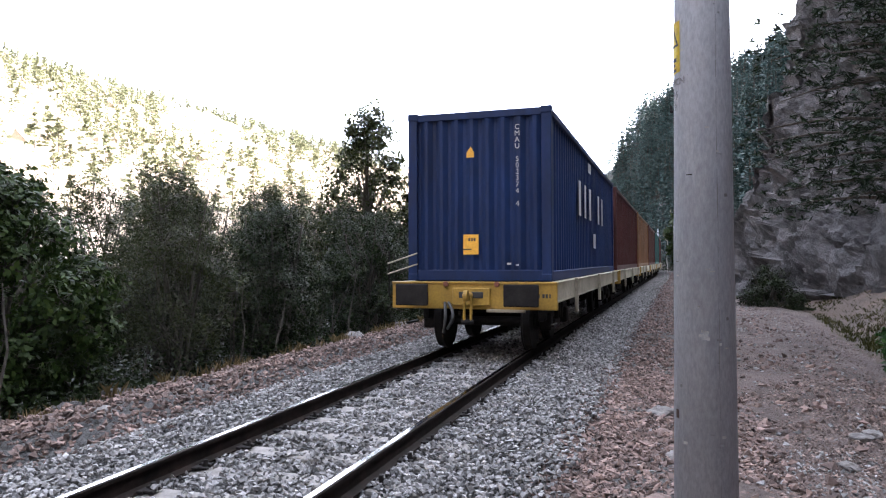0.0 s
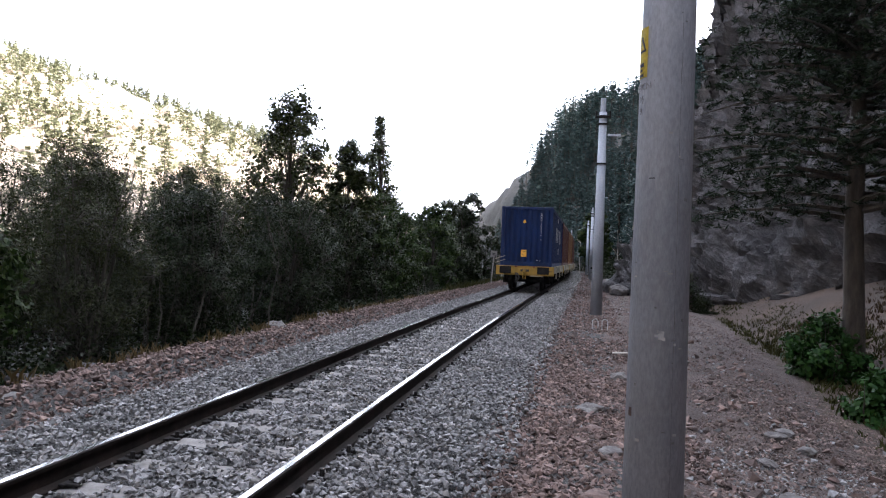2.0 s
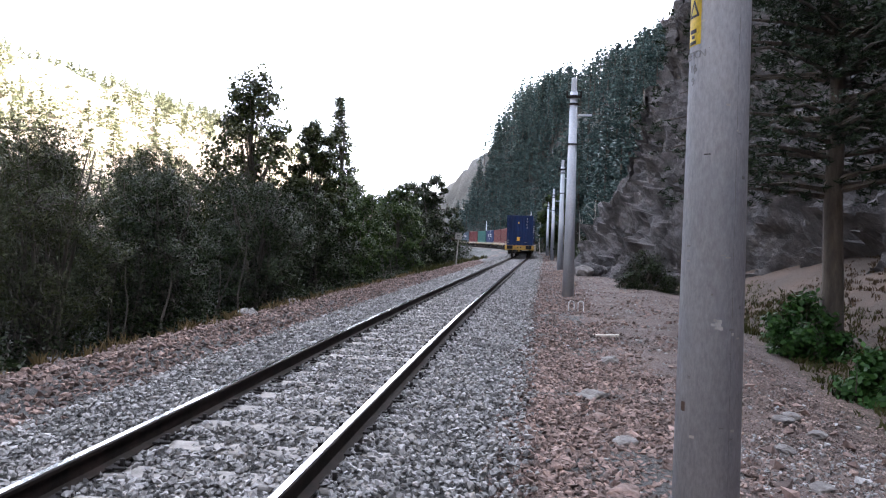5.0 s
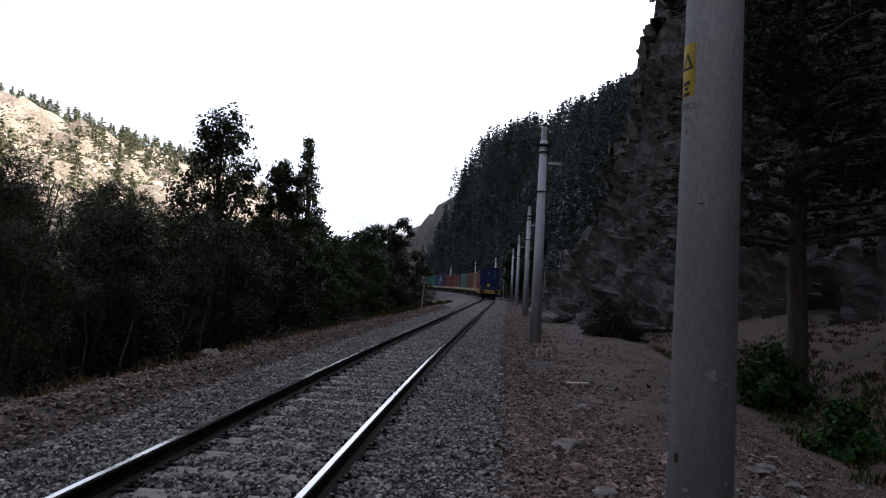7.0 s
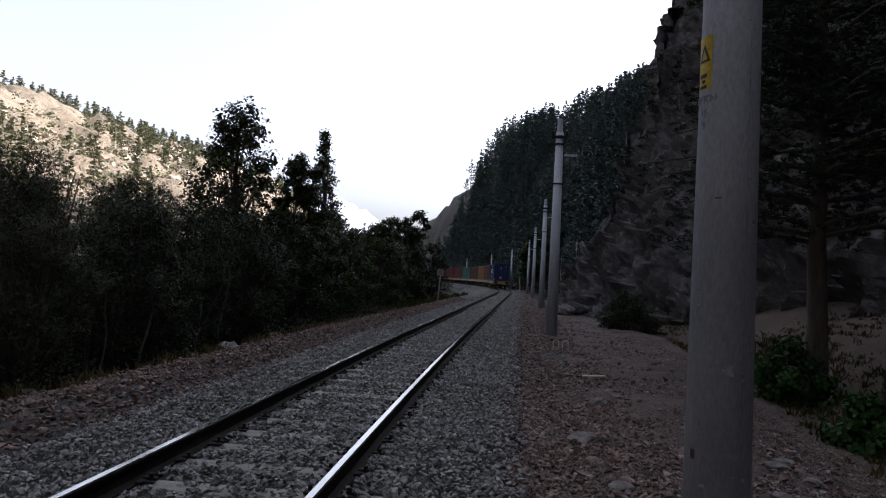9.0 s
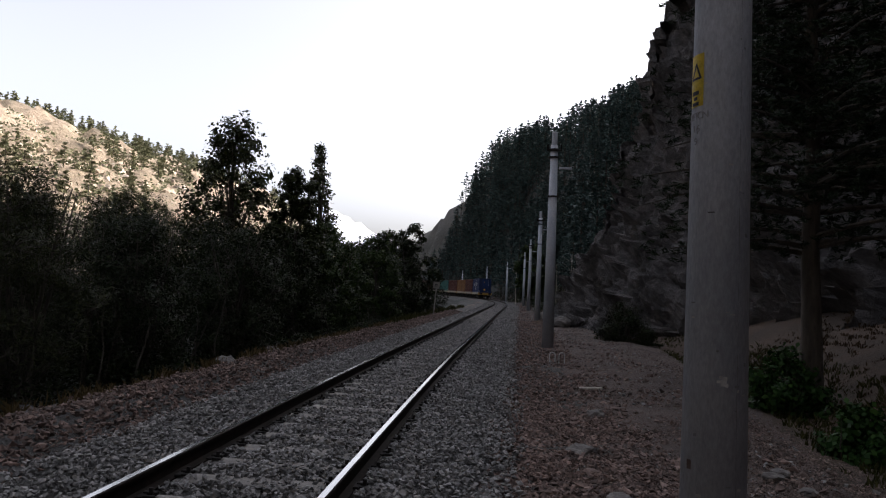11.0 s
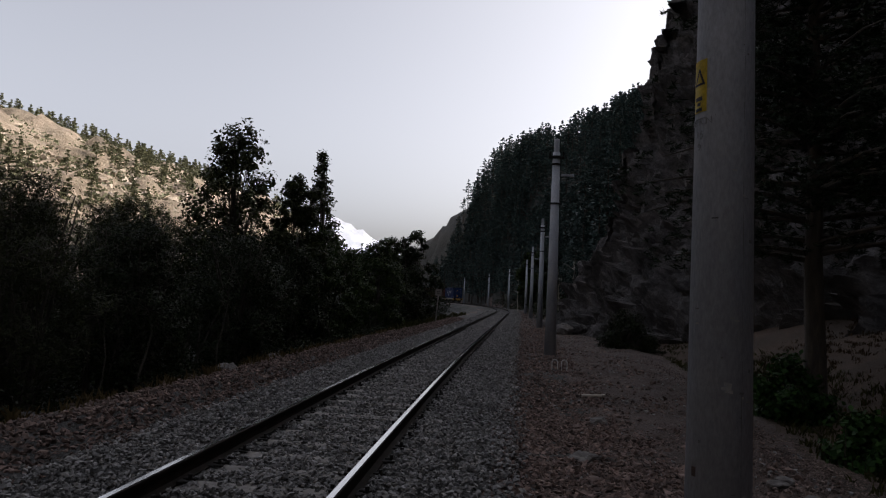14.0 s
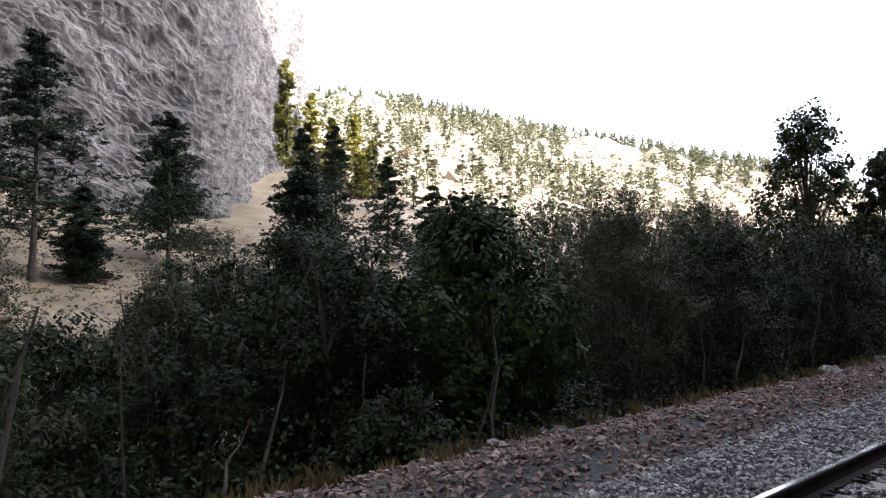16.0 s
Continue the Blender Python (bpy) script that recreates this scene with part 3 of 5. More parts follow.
# ---- train ----
SPEED, GAIN = 11.3, 0.44           # metres a second, and how it picks up after seven seconds
REAR0 = 13.2                      # arc of the last wagon's rear beam at the start
PITCH = 13.35                     # from wagon to wagon
RUN = []                          # things that ride: (thing, distance ahead of the rear beam)


def paint(name, col, dirt=0.5):
    return surface(name, tuple(c * 0.22 for c in col), tuple(min(1, c * 0.55 + 0.001) for c in col), 0.9, 0.62, bump=0.12, depth=0.004, fine=9, stretch=(1, 1, 0.35), spec=0.3)


PAINTS = {"blue": paint("blue_paint", (0.004, 0.038, 0.175)), "maroon": paint("maroon_paint", (0.13, 0.028, 0.022)), "ochre": paint("ochre_paint", (0.33, 0.15, 0.05)),
          "teal": paint("teal_paint", (0.03, 0.20, 0.19)), "red": paint("red_paint", (0.19, 0.03, 0.035)), "greyblue": paint("grey_blue_paint", (0.10, 0.16, 0.24))}
CW, CH, CL, FLOOR_Z = 2.438, 2.82, 12.192, 1.16


def corrugated(length, height, pitch, depth, flat=0.22):
    """A ribbed sheet in x and z, ribs standing towards -y."""
    n = int(length / pitch)
    pitch = length / n
    xs, ys = [], []
    for i in range(n):
        x0 = i * pitch
        for f, y in ((0.0, 0), (flat, 0), (0.5, -depth), (0.5 + flat, -depth)):
            xs.append(x0 + f * pitch)
            ys.append(y)
    xs.append(length)
    ys.append(0)
    bm = bmesh.new()
    low = [bm.verts.new((x - length / 2, y, 0)) for x, y in zip(xs, ys)]
    high = [bm.verts.new((x - length / 2, y, height)) for x, y in zip(xs, ys)]
    for i in range(len(xs) - 1):
        bm.faces.new((low[i], low[i + 1], high[i + 1], high[i]))
    return bm


def lettering(text, size, at, turn, mat, parent, name="lettering"):
    cu = bpy.data.curves.new(name, "FONT")
    cu.body, cu.size, cu.align_x, cu.align_y, cu.extrude = text, size, "CENTER", "CENTER", 0.002
    ob = new(name, cu)
    dg = bpy.context.evaluated_depsgraph_get()
    me = bpy.data.meshes.new_from_object(ob.evaluated_get(dg))
    bpy.data.objects.remove(ob)
    me.materials.clear()
    me.materials.append(mat)
    o = new(name, me)
    o.parent = parent
    o.matrix_basis = pose(*at, *turn)
    return o


def build_container(colour, label, marked=False):
    mat = PAINTS[colour]
    c = empty("container", label=label, category="container", group="containers on the train")
    z0, y0 = FLOOR_Z, 0.38
    post = 0.16
    for sx in (-1, 1):
        bm = corrugated(CL - 2 * post, CH - 0.3, 0.28, 0.036)
        bmesh.ops.transform(bm, matrix=pose(sx * (CW / 2 - 0.045), y0 + CL / 2, z0 + 0.16, 0, 0, -90 if sx < 0 else 90) @ Matrix.Scale(-1, 4, (0, 1, 0)), verts=bm.verts)
        part("side_panel", bm, mat, c)
        part("bottom_rail", box(0.06, CL - 2 * post, 0.16, (sx * (CW / 2 - 0.03), y0 + CL / 2, z0 + 0.08), 0.008), mat, c)
        part("top_rail", box(0.06, CL - 2 * post, 0.10, (sx * (CW / 2 - 0.03), y0 + CL / 2, z0 + CH - 0.09), 0.008), mat, c)
        for ye in (y0, y0 + CL):
            yy = ye + (post / 2 if ye == y0 else -post / 2)
            part("corner_post", box(post, post, CH - 0.02, (sx * (CW / 2 - post / 2), yy, z0 + CH / 2), 0.012), mat, c)
            for zz in (0.06, CH - 0.06):
                part("corner_casting", box(0.178, 0.178, 0.118, (sx * (CW / 2 - 0.085), yy, z0 + zz), 0.014), mat, c)
    for ye, sgn in ((y0, 1), (y0 + CL, -1)):
        bm = corrugated(CW - 2 * post, CH - 0.3, 0.264, 0.055, 0.2)
        bmesh.ops.transform(bm, matrix=pose(0, ye + sgn * 0.07, z0 + 0.16, 0, 0, 0 if sgn > 0 else 180), verts=bm.verts)
        part("end_wall", bm, mat, c)
        part("end_sill", box(CW - 2 * post, 0.10, 0.18, (0, ye + sgn * 0.06, z0 + 0.09), 0.01), mat, c)
        part("end_header", box(CW - 2 * post, 0.10, 0.12, (0, ye + sgn * 0.06, z0 + CH - 0.08), 0.01), mat, c)
    part("roof_panel", box(CW - 0.08, CL - 0.1, 0.04, (0, y0 + CL / 2, z0 + CH - 0.03), 0.006), mat, c)
    if marked:
        yb = y0 + 0.012
        zt = z0 + CH
        part("warning_label", box(0.26, 0.006, 0.33, (-0.12, yb, z0 + 0.60), 0.001), M_ORANGE_LABEL, c, "orange warning label")
        for k in range(4):
            part("label_bar", box(0.03 if k else 0.16, 0.004, 0.05 if k else 0.02, (-0.19 + 0.045 * k, yb - 0.004, z0 + 0.68 if k else z0 + 0.52)), M_BLACK, c)
        tri = bmesh.new()
        vs = [tri.verts.new(p) for p in ((-0.19, yb, zt - 0.78), (-0.06, yb, zt - 0.78), (-0.06, yb, zt - 0.70), (-0.12, yb, zt - 0.60), (-0.19, yb, zt - 0.70))]
        fc = tri.faces.new(vs)
        ext = bmesh.ops.extrude_face_region(tri, geom=[fc])
        bmesh.ops.translate(tri, vec=(0, 0.006, 0), verts=[g for g in ext["geom"] if isinstance(g, bmesh.types.BMVert)])
        part("warning_triangle", tri, M_ORANGE_LABEL, c, "orange warning triangle")
        for i, ch in enumerate("CMAU 502374 4"):
            if ch != " ":
                lettering(ch, 0.118, (0.665, yb - 0.004, zt - 0.32 - 0.104 * i), (90, 0, 0), M_WHITE, c, "painted_character")
        part("white_mark", box(0.07, 0.004, 0.03, (0.52, yb, z0 + 0.28)), M_WHITE, c)
        part("white_mark", box(0.05, 0.004, 0.02, (0.66, yb, z0 + 0.26)), M_WHITE, c)
    if colour in ("blue", "greyblue"):
        # plain blocks in place of the painted emblem
        for sx in (-1, 1):
            xx = sx * (CW / 2 + 0.002)
            for k, (w, h) in enumerate([(0.75, 0.85), (0.6, 0.85), (0.75, 0.85), (0.3, 0.2), (0.7, 0.85), (0.6, 0.85)]):
                if k == 3:
                    continue
                part("emblem_block", box(0.006, w * 0.5, h * 0.85, (xx, y0 + 3.6 + k * 0.95, z0 + 1.62), 0.002), M_WHITE, c)
            part("emblem_block", box(0.006, 0.5, 0.22, (xx, y0 + 5.4, z0 + 2.45), 0.002), M_WHITE, c)
            part("emblem_block", box(0.006, 0.5, 0.35, (xx, y0 + 6.4, z0 + 0.8), 0.002), M_WHITE, c)
    return c


def build_wheelset(parent, y):
    ax = part("wheelset", tube(0.08, 0.08, 1.9, (0, 0, 0), (0, 90, 0), 16), M_DARKIRON, parent)
    ax.matrix_basis = pose(0, y, 0.46)
    for sx in (-1, 1):
        bm = tube(0.46, 0.46, 0.135, (sx * 0.7535, 0, 0), (0, 90, 0), 36, 0.012)
        tube(0.485, 0.485, 0.03, (sx * 0.69, 0, 0), (0, 90, 0), 36, 0.006, bm)
        tube(0.14, 0.14, 0.18, (sx * 0.77, 0, 0), (0, 90, 0), 16, 0.01, bm)
        part("wheel", bm, M_DARKIRON, ax)
    return ax


def build_wagon():
    w = empty("flat_wagon", label="flat container wagon with yellow end beam and cream side sills", category="wagon", group="wagons of the train")
    L = 12.95
    for sx in (-1, 1):
        bm = box(0.09, L - 0.2, 0.30, (sx * 1.27, L / 2, 0.98), 0.012)
        box(0.16, L - 0.2, 0.03, (sx * 1.25, L / 2, 1.135), 0.006, bm)
        box(0.16, L - 0.2, 0.03, (sx * 1.25, L / 2, 0.835), 0.006, bm)
        part("side_sill", bm, M_CREAM, w)
        for y in (2.3, 6.5, 10.7):
            part("stanchion", box(0.06, 0.10, 0.62, (sx * 1.36, y, 0.86), 0.01), M_CREAM, w)
        part("step", box(0.06, 0.5, 0.04, (sx * 1.22, 0.6, 0.45), 0.008), M_DARKIRON, w)
    part("centre_beam", box(0.5, L - 0.3, 0.36, (0, L / 2, 0.88), 0.02), M_DARKIRON, w)
    for k in range(7):
        part("cross_beam", box(2.4, 0.18, 0.2, (0, 0.9 + k * 1.86, 0.98), 0.01), M_DARKIRON, w)
    for ye, sg in ((0.0, 1), (L, -1)):
        beam = box(2.72, 0.12, 0.42, (0, ye + sg * 0.06, 0.93), 0.015)
        box(2.72, 0.2, 0.03, (0, ye + sg * 0.08, 1.14), 0.006, beam)
        part("end_beam", beam, M_YELLOW, w, "yellow end beam")
        part("coupler_plate", box(0.62, 0.05, 0.28, (0.0, ye - sg * 0.02, 0.92), 0.012), M_YELLOW, w)
        # no opening is cut: a black block stands for the slot's shaded inside
        part("coupler_slot", box(0.4, 0.03, 0.10, (0.0, ye - sg * 0.045, 0.95), 0.01), M_BLACK, w)
        hook = box(0.07, 0.30, 0.13, (0.0, ye - sg * 0.16, 0.93), 0.03)
        tube(0.085, 0.085, 0.07, (0, ye - sg * 0.32, 0.95), (0, 90, 0), 16, 0.012, hook)
        part("draw_hook", hook, M_YELLOW, w)
        for hx in (-0.055, 0.055):
            link = tube(0.022, 0.022, 0.42, (hx, ye - sg * 0.24, 0.74), (0, 0, 0), 10)
            tube(0.03, 0.03, 0.05, (hx, ye - sg * 0.24, 0.95), (0, 90, 0), 10, bm=link)
            part("coupling_link", link, M_YELLOW, w)
        part("coupling_screw", tube(0.035, 0.035, 0.2, (0, ye - sg * 0.24, 0.54), (0, 90, 0), 12, 0.008), M_DARKIRON, w)
        for sx in (-1, 1):
            buf = box(0.54, 0.05, 0.34, (sx * 0.875, ye - sg * 0.38, 0.96), 0.02)
            tube(0.13, 0.11, 0.36, (sx * 0.875, ye - sg * 0.19, 0.96), (90, 0, 0), 20, 0.01, buf)
            part("buffer", buf, M_DARKIRON, w, "dark rectangular buffer head")
            part("lashing_ring", tube(0.045, 0.045, 0.05, (sx * 0.42, ye - sg * 0.03, 1.12), (90, 0, 0), 10, 0.01), M_RUST_RED, w)
        for hx, drop, sway in ((-0.42, 0.46, 0.05), (-0.36, 0.40, 0.12)):
            bm, last = None, None
            for k in range(8):
                f = k / 7
                p = Vector((hx + sway * math.sin(f * 3.1), ye - sg * (0.08 + 0.16 * math.sin(f * 2.6)), 0.82 - drop * f))
                if last is not None:
                    dv = p - last
                    q = dv.to_track_quat("Z", "Y").to_euler()
                    bm = tube(0.026, 0.026, dv.length * 1.15, (p + last) / 2, [math.degrees(a) for a in q], 8, bm=bm)
                last = p
            part("brake_hose", bm, M_BLACK, w)
        part("foot_plate", box(0.62, 0.05, 0.05, (0.55, ye + sg * 0.02, 0.70), 0.01), M_CREAM, w, "pale lettered plate")
    for k, (dx, dw, dh) in enumerate([(1.02, 0.05, 0.05), (1.075, 0.03, 0.06), (1.15, 0.035, 0.06), (1.20, 0.035, 0.06), (1.25, 0.02, 0.06)]):
        part("painted_bar", box(dw, 0.004, dh, (dx, -0.003, 0.94)), M_BLACK, w)
    for yc in (1.9, L - 1.9):
        bogie = empty("bogie")
        bogie.parent = w
        for sx in (-1, 1):
            bm = box(0.12, 2.5, 0.22, (sx * 1.0, yc, 0.60), 0.04)
            box(0.14, 0.7, 0.36, (sx * 1.0, yc, 0.48), 0.05, bm)
            for o in (-0.9, 0.9):
                box(0.2, 0.3, 0.3, (sx * 1.02, yc + o, 0.47), 0.04, bm)
            for o in (-0.22, 0, 0.22):
                tube(0.08, 0.08, 0.3, (sx * 1.05, yc + o, 0.62), n=12, bm=bm)
            part("bogie_frame", bm, M_DARKIRON, w)
        bpy.data.objects.remove(bogie)
        part("bolster", box(2.0, 0.4, 0.22, (0, yc, 0.66), 0.03), M_DARKIRON, w)
        for o in (-0.9, 0.9):
            build_wheelset(w, yc + o)
    part("brake_gear", box(0.9, 1.4, 0.3, (0.3, L / 2, 0.6), 0.05), M_DARKIRON, w)
    # grab rails at one corner
    for z0, z1 in ((1.45, 1.62), (1.28, 1.44)):
        a, b = Vector((-1.40, -0.10, z0)), Vector((-0.95, 0.1, z1))
        q = (b - a).to_track_quat("Z", "Y").to_euler()
        part("grab_rail", tube(0.012, 0.012, (b - a).length, (a + b) / 2, [math.degrees(v) for v in q], 8), M_CREAM, w)
    part("grab_rail", tube(0.014, 0.014, 0.75, (-1.38, -0.08, 1.28), n=8), M_DARKIRON, w)
    return w


M_RUST_RED = surface("red_oxide", (0.10, 0.03, 0.02), (0.2, 0.06, 0.035), 5.0, 0.7)
wagon = build_wagon()
ORDER = [("blue", "dark blue corrugated shipping container with white numbers"), ("maroon", "maroon corrugated shipping container on a flat wagon"),
         ("ochre", "ochre corrugated shipping container on a flat wagon"), ("maroon", None), ("teal", "teal green corrugated shipping container on a flat wagon"),
         ("red", "dark red corrugated shipping container on a flat wagon"), ("red", None), ("blue", "blue shipping container with white emblem on its side"),
         ("teal", None), ("red", None), ("greyblue", "grey blue shipping container with white emblem"), ("maroon", None), ("blue", None)]
BOXES = {}
for i, (colour, label) in enumerate(ORDER):
    if i == 0:
        c = build_container(colour, label, True)
    elif colour not in BOXES:
        c = BOXES[colour] = build_container(colour, label)
    else:
        c = copy_thing(BOXES[colour], pose(0, 0, 0))
    RUN.append((c, i * PITCH))
    RUN.append((wagon if i == 0 else copy_thing(wagon, pose(0, 0, 0)), i * PITCH))


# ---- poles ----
# pines and scrub of the hillside, lightened in colour to look sunlit
M_HILLPINE_LIT = leafy("sun_lightened_foliage", (0.080, 0.087, 0.049), (0.203, 0.203, 0.123))
M_SEAM = surface("pole_stain", (0.19, 0.195, 0.21), (0.28, 0.29, 0.31), 6.0, 0.8, bump=0.0)
M_PLATE = surface("yellow_plate", (0.62, 0.45, 0.02), (0.75, 0.56, 0.04), 6.0, 0.5, bump=0.0)


def build_pole(x, y, height, r0, r1, lean=(0, 0), top_gear=True):
    p = empty("utility_pole", pose(x, y, ground_z(x, y) - 0.1, *lean, 0), label="tapered grey concrete utility pole standing beside the track", category="pole", group="poles along the track")
    part("shaft", tube(r0, r1, height, (0, 0, height / 2), n=40), M_CONCRETE, p, smooth=True)
    if top_gear:
        h = height
        part("spike", tube(0.095, 0.085, 0.5, (0, 0, h + 0.2), n=16), M_CONCRETE, p)
        for k, z in enumerate((h - 0.15, h - 0.4)):
            r = r1 * 1.25
            part("clamp_band", tube(r + 0.01, r + 0.01, 0.06, (0, 0, z), n=20), M_DARKIRON, p)
        arm = box(0.5, 0.08, 0.07, (0.0, -r1, h - 0.18), 0.01)
        box(0.06, 0.06, 0.22, (-0.22, -r1, h - 0.1), 0.01, arm)
        box(0.06, 0.06, 0.22, (0.22, -r1, h - 0.1), 0.01, arm)
        part("cross_arm", arm, M_DARKIRON, p)
        part("bracket", box(0.42, 0.06, 0.07, (0.38, 0, h - 0.75), 0.01), M_CONCRETE, p)
        part("clamp_band", tube(r1 + 0.055, r1 + 0.055, 0.05, (0, 0, h - 1.7), n=20), M_DARKIRON, p)
    return p


near_pole = build_pole(3.13, 6.52, 9.0, 0.176, 0.105, top_gear=False)


def on_pole(name, z, deg, w, h, mat, thick=0.003, label=""):
    """A thin curved patch on the near pole; deg 0 faces -y and grows to the left."""
    r = 0.176 + (0.105 - 0.176) * z / 9.0 + thick
    bm = bmesh.new()
    n = 7
    rows = []
    for zz in (z - h / 2, z + h / 2):
        rows.append([])
        for i in range(n):
            a = radians(deg) + (i / (n - 1) - 0.5) * w / r
            rows[-1].append(bm.verts.new((-math.sin(a) * r, -math.cos(a) * r, zz)))
    for i in range(n - 1):
        bm.faces.new((rows[0][i], rows[0][i + 1], rows[1][i + 1], rows[1][i]))
    bmesh.ops.solidify(bm, geom=bm.faces[:], thickness=-thick)
    return part(name, bm, mat, near_pole, label)


on_pole("warning_plate", 3.06, 72, 0.11, 0.29, M_PLATE, 0.004, "yellow warning plate with a black triangle")
on_pole("plate_text", 2.99, 73, 0.06, 0.022, M_BLACK, 0.006)
on_pole("plate_text", 2.96, 72, 0.03, 0.018, M_BLACK, 0.006)
on_pole("plate_text", 2.93, 73, 0.06, 0.018, M_BLACK, 0.006)
for a, b in (((-0.035, -0.03), (0, 0.05)), ((0.035, -0.03), (0, 0.05)), ((-0.035, -0.03), (0.035, -0.03))):
    for k in range(9):
        f = k / 8
        on_pole("triangle_edge", 3.10 + a[1] + (b[1] - a[1]) * f, 72 + (a[0] + (b[0] - a[0]) * f) * 380, 0.013, 0.013, M_BLACK, 0.006)


def pole_letter(text, size, z, deg):
    r = 0.176 + (0.105 - 0.176) * z / 9.0 + 0.004
    a = radians(deg)
    lettering(text, size, (-math.sin(a) * r, -math.cos(a) * r, z), (90, 0, -deg), M_SEAM, near_pole)


for text, z in (("BETON", 2.86), ("16", 2.79), ("9", 2.72)):
    for i, ch in enumerate(text):
        pole_letter(ch, 0.055, z, 68 - (i - (len(text) - 1) / 2) * 11)
rp = random.Random(3)
for k in range(60):
    z = 0.1 + k * 0.085
    on_pole("casting_seam", z, -24 + rp.uniform(-0.8, 0.8), rp.uniform(0.001, 0.004), 0.09, M_SEAM, 0.0012)
for k in range(34):
    on_pole("scratch", rp.uniform(0.2, 4.0), rp.uniform(-70, 70), rp.uniform(0.004, 0.03), rp.uniform(0.004, 0.02), M_SEAM if k % 3 else M_WHITE, 0.0015)
for k in range(9):
    on_pole("paint_splash", 1.45 + rp.uniform(-0.025, 0.025), 2 + rp.uniform(-9, 9), rp.uniform(0.008, 0.03), rp.uniform(0.008, 0.025), M_WHITE, 0.002)
on_pole("chip", 1.0, 62, 0.03, 0.05, M_BROWN, 0.002)
on_pole("chip", 2.33, 30, 0.035, 0.006, M_BLACK, 0.002)
for x, y in [(3.42, 26), (4.1, 49), (4.35, 74), (4.4, 97), (2.2, 128), (-2.1, 157), (-9.7, 195)]:
    build_pole(x, y, 6.75, 0.19, 0.12)


# ---- trees ----
def tube_along(points, radii, sides=6):
    pts = np.asarray(points, float)
    t = np.gradient(pts, axis=0)
    t /= np.linalg.norm(t, axis=1, keepdims=True) + 1e-9
    ref = np.where(np.abs(t[:, 2:3]) > 0.9, [[1.0, 0, 0]], [[0, 0, 1.0]])
    u = np.cross(t, ref)
    u /= np.linalg.norm(u, axis=1, keepdims=True) + 1e-9
    v = np.cross(t, u)
    a = np.linspace(0, 2 * np.pi, sides, endpoint=False)
    ring = pts[:, None] + np.asarray(radii)[:, None, None] * (u[:, None] * np.cos(a)[None, :, None] + v[:, None] * np.sin(a)[None, :, None])
    n = len(pts)
    i, j = np.meshgrid(np.arange(n - 1), np.arange(sides), indexing="ij")
    k = (j + 1) % sides
    f = np.stack([i * sides + j, i * sides + k, (i + 1) * sides + k, (i + 1) * sides + j], -1).reshape(-1, 4)
    return ring.reshape(-1, 3), f


def join(pieces):
    vs, fs, n = [], [], 0
    for v, f in pieces:
        vs.append(v)
        fs.append(f + n)
        n += len(v)
    return np.vstack(vs), np.vstack(fs)


def leaf_quads(rng, centres, length, width, up=0.35, facing=None):
    """Small pointed leaves; facing gives the way that each one roughly turns its face."""
    n = len(centres)
    m = turns(rng, n)
    a, b = m[:, :, 0], m[:, :, 1]
    if facing is None:
        a[:, 2] *= (1 - up)
    else:
        f = facing + rng.normal(0, 0.45, (n, 3))
        f /= np.linalg.norm(f, axis=1, keepdims=True) + 1e-9
        a = a - f * (a * f).sum(1, keepdims=True)
        a /= np.linalg.norm(a, axis=1, keepdims=True) + 1e-9
        b = np.cross(f, a)
    ln = length * rng.uniform(0.6, 1.25, (n, 1))
    wd = width * rng.uniform(0.6, 1.25, (n, 1))
    v = np.stack([centres - a * ln / 2, centres + b * wd / 2 + a * ln * 0.08, centres + a * ln / 2, centres - b * wd / 2 + a * ln * 0.08], 1)
    return v.reshape(-1, 3), np.arange(4 * n).reshape(n, 4)


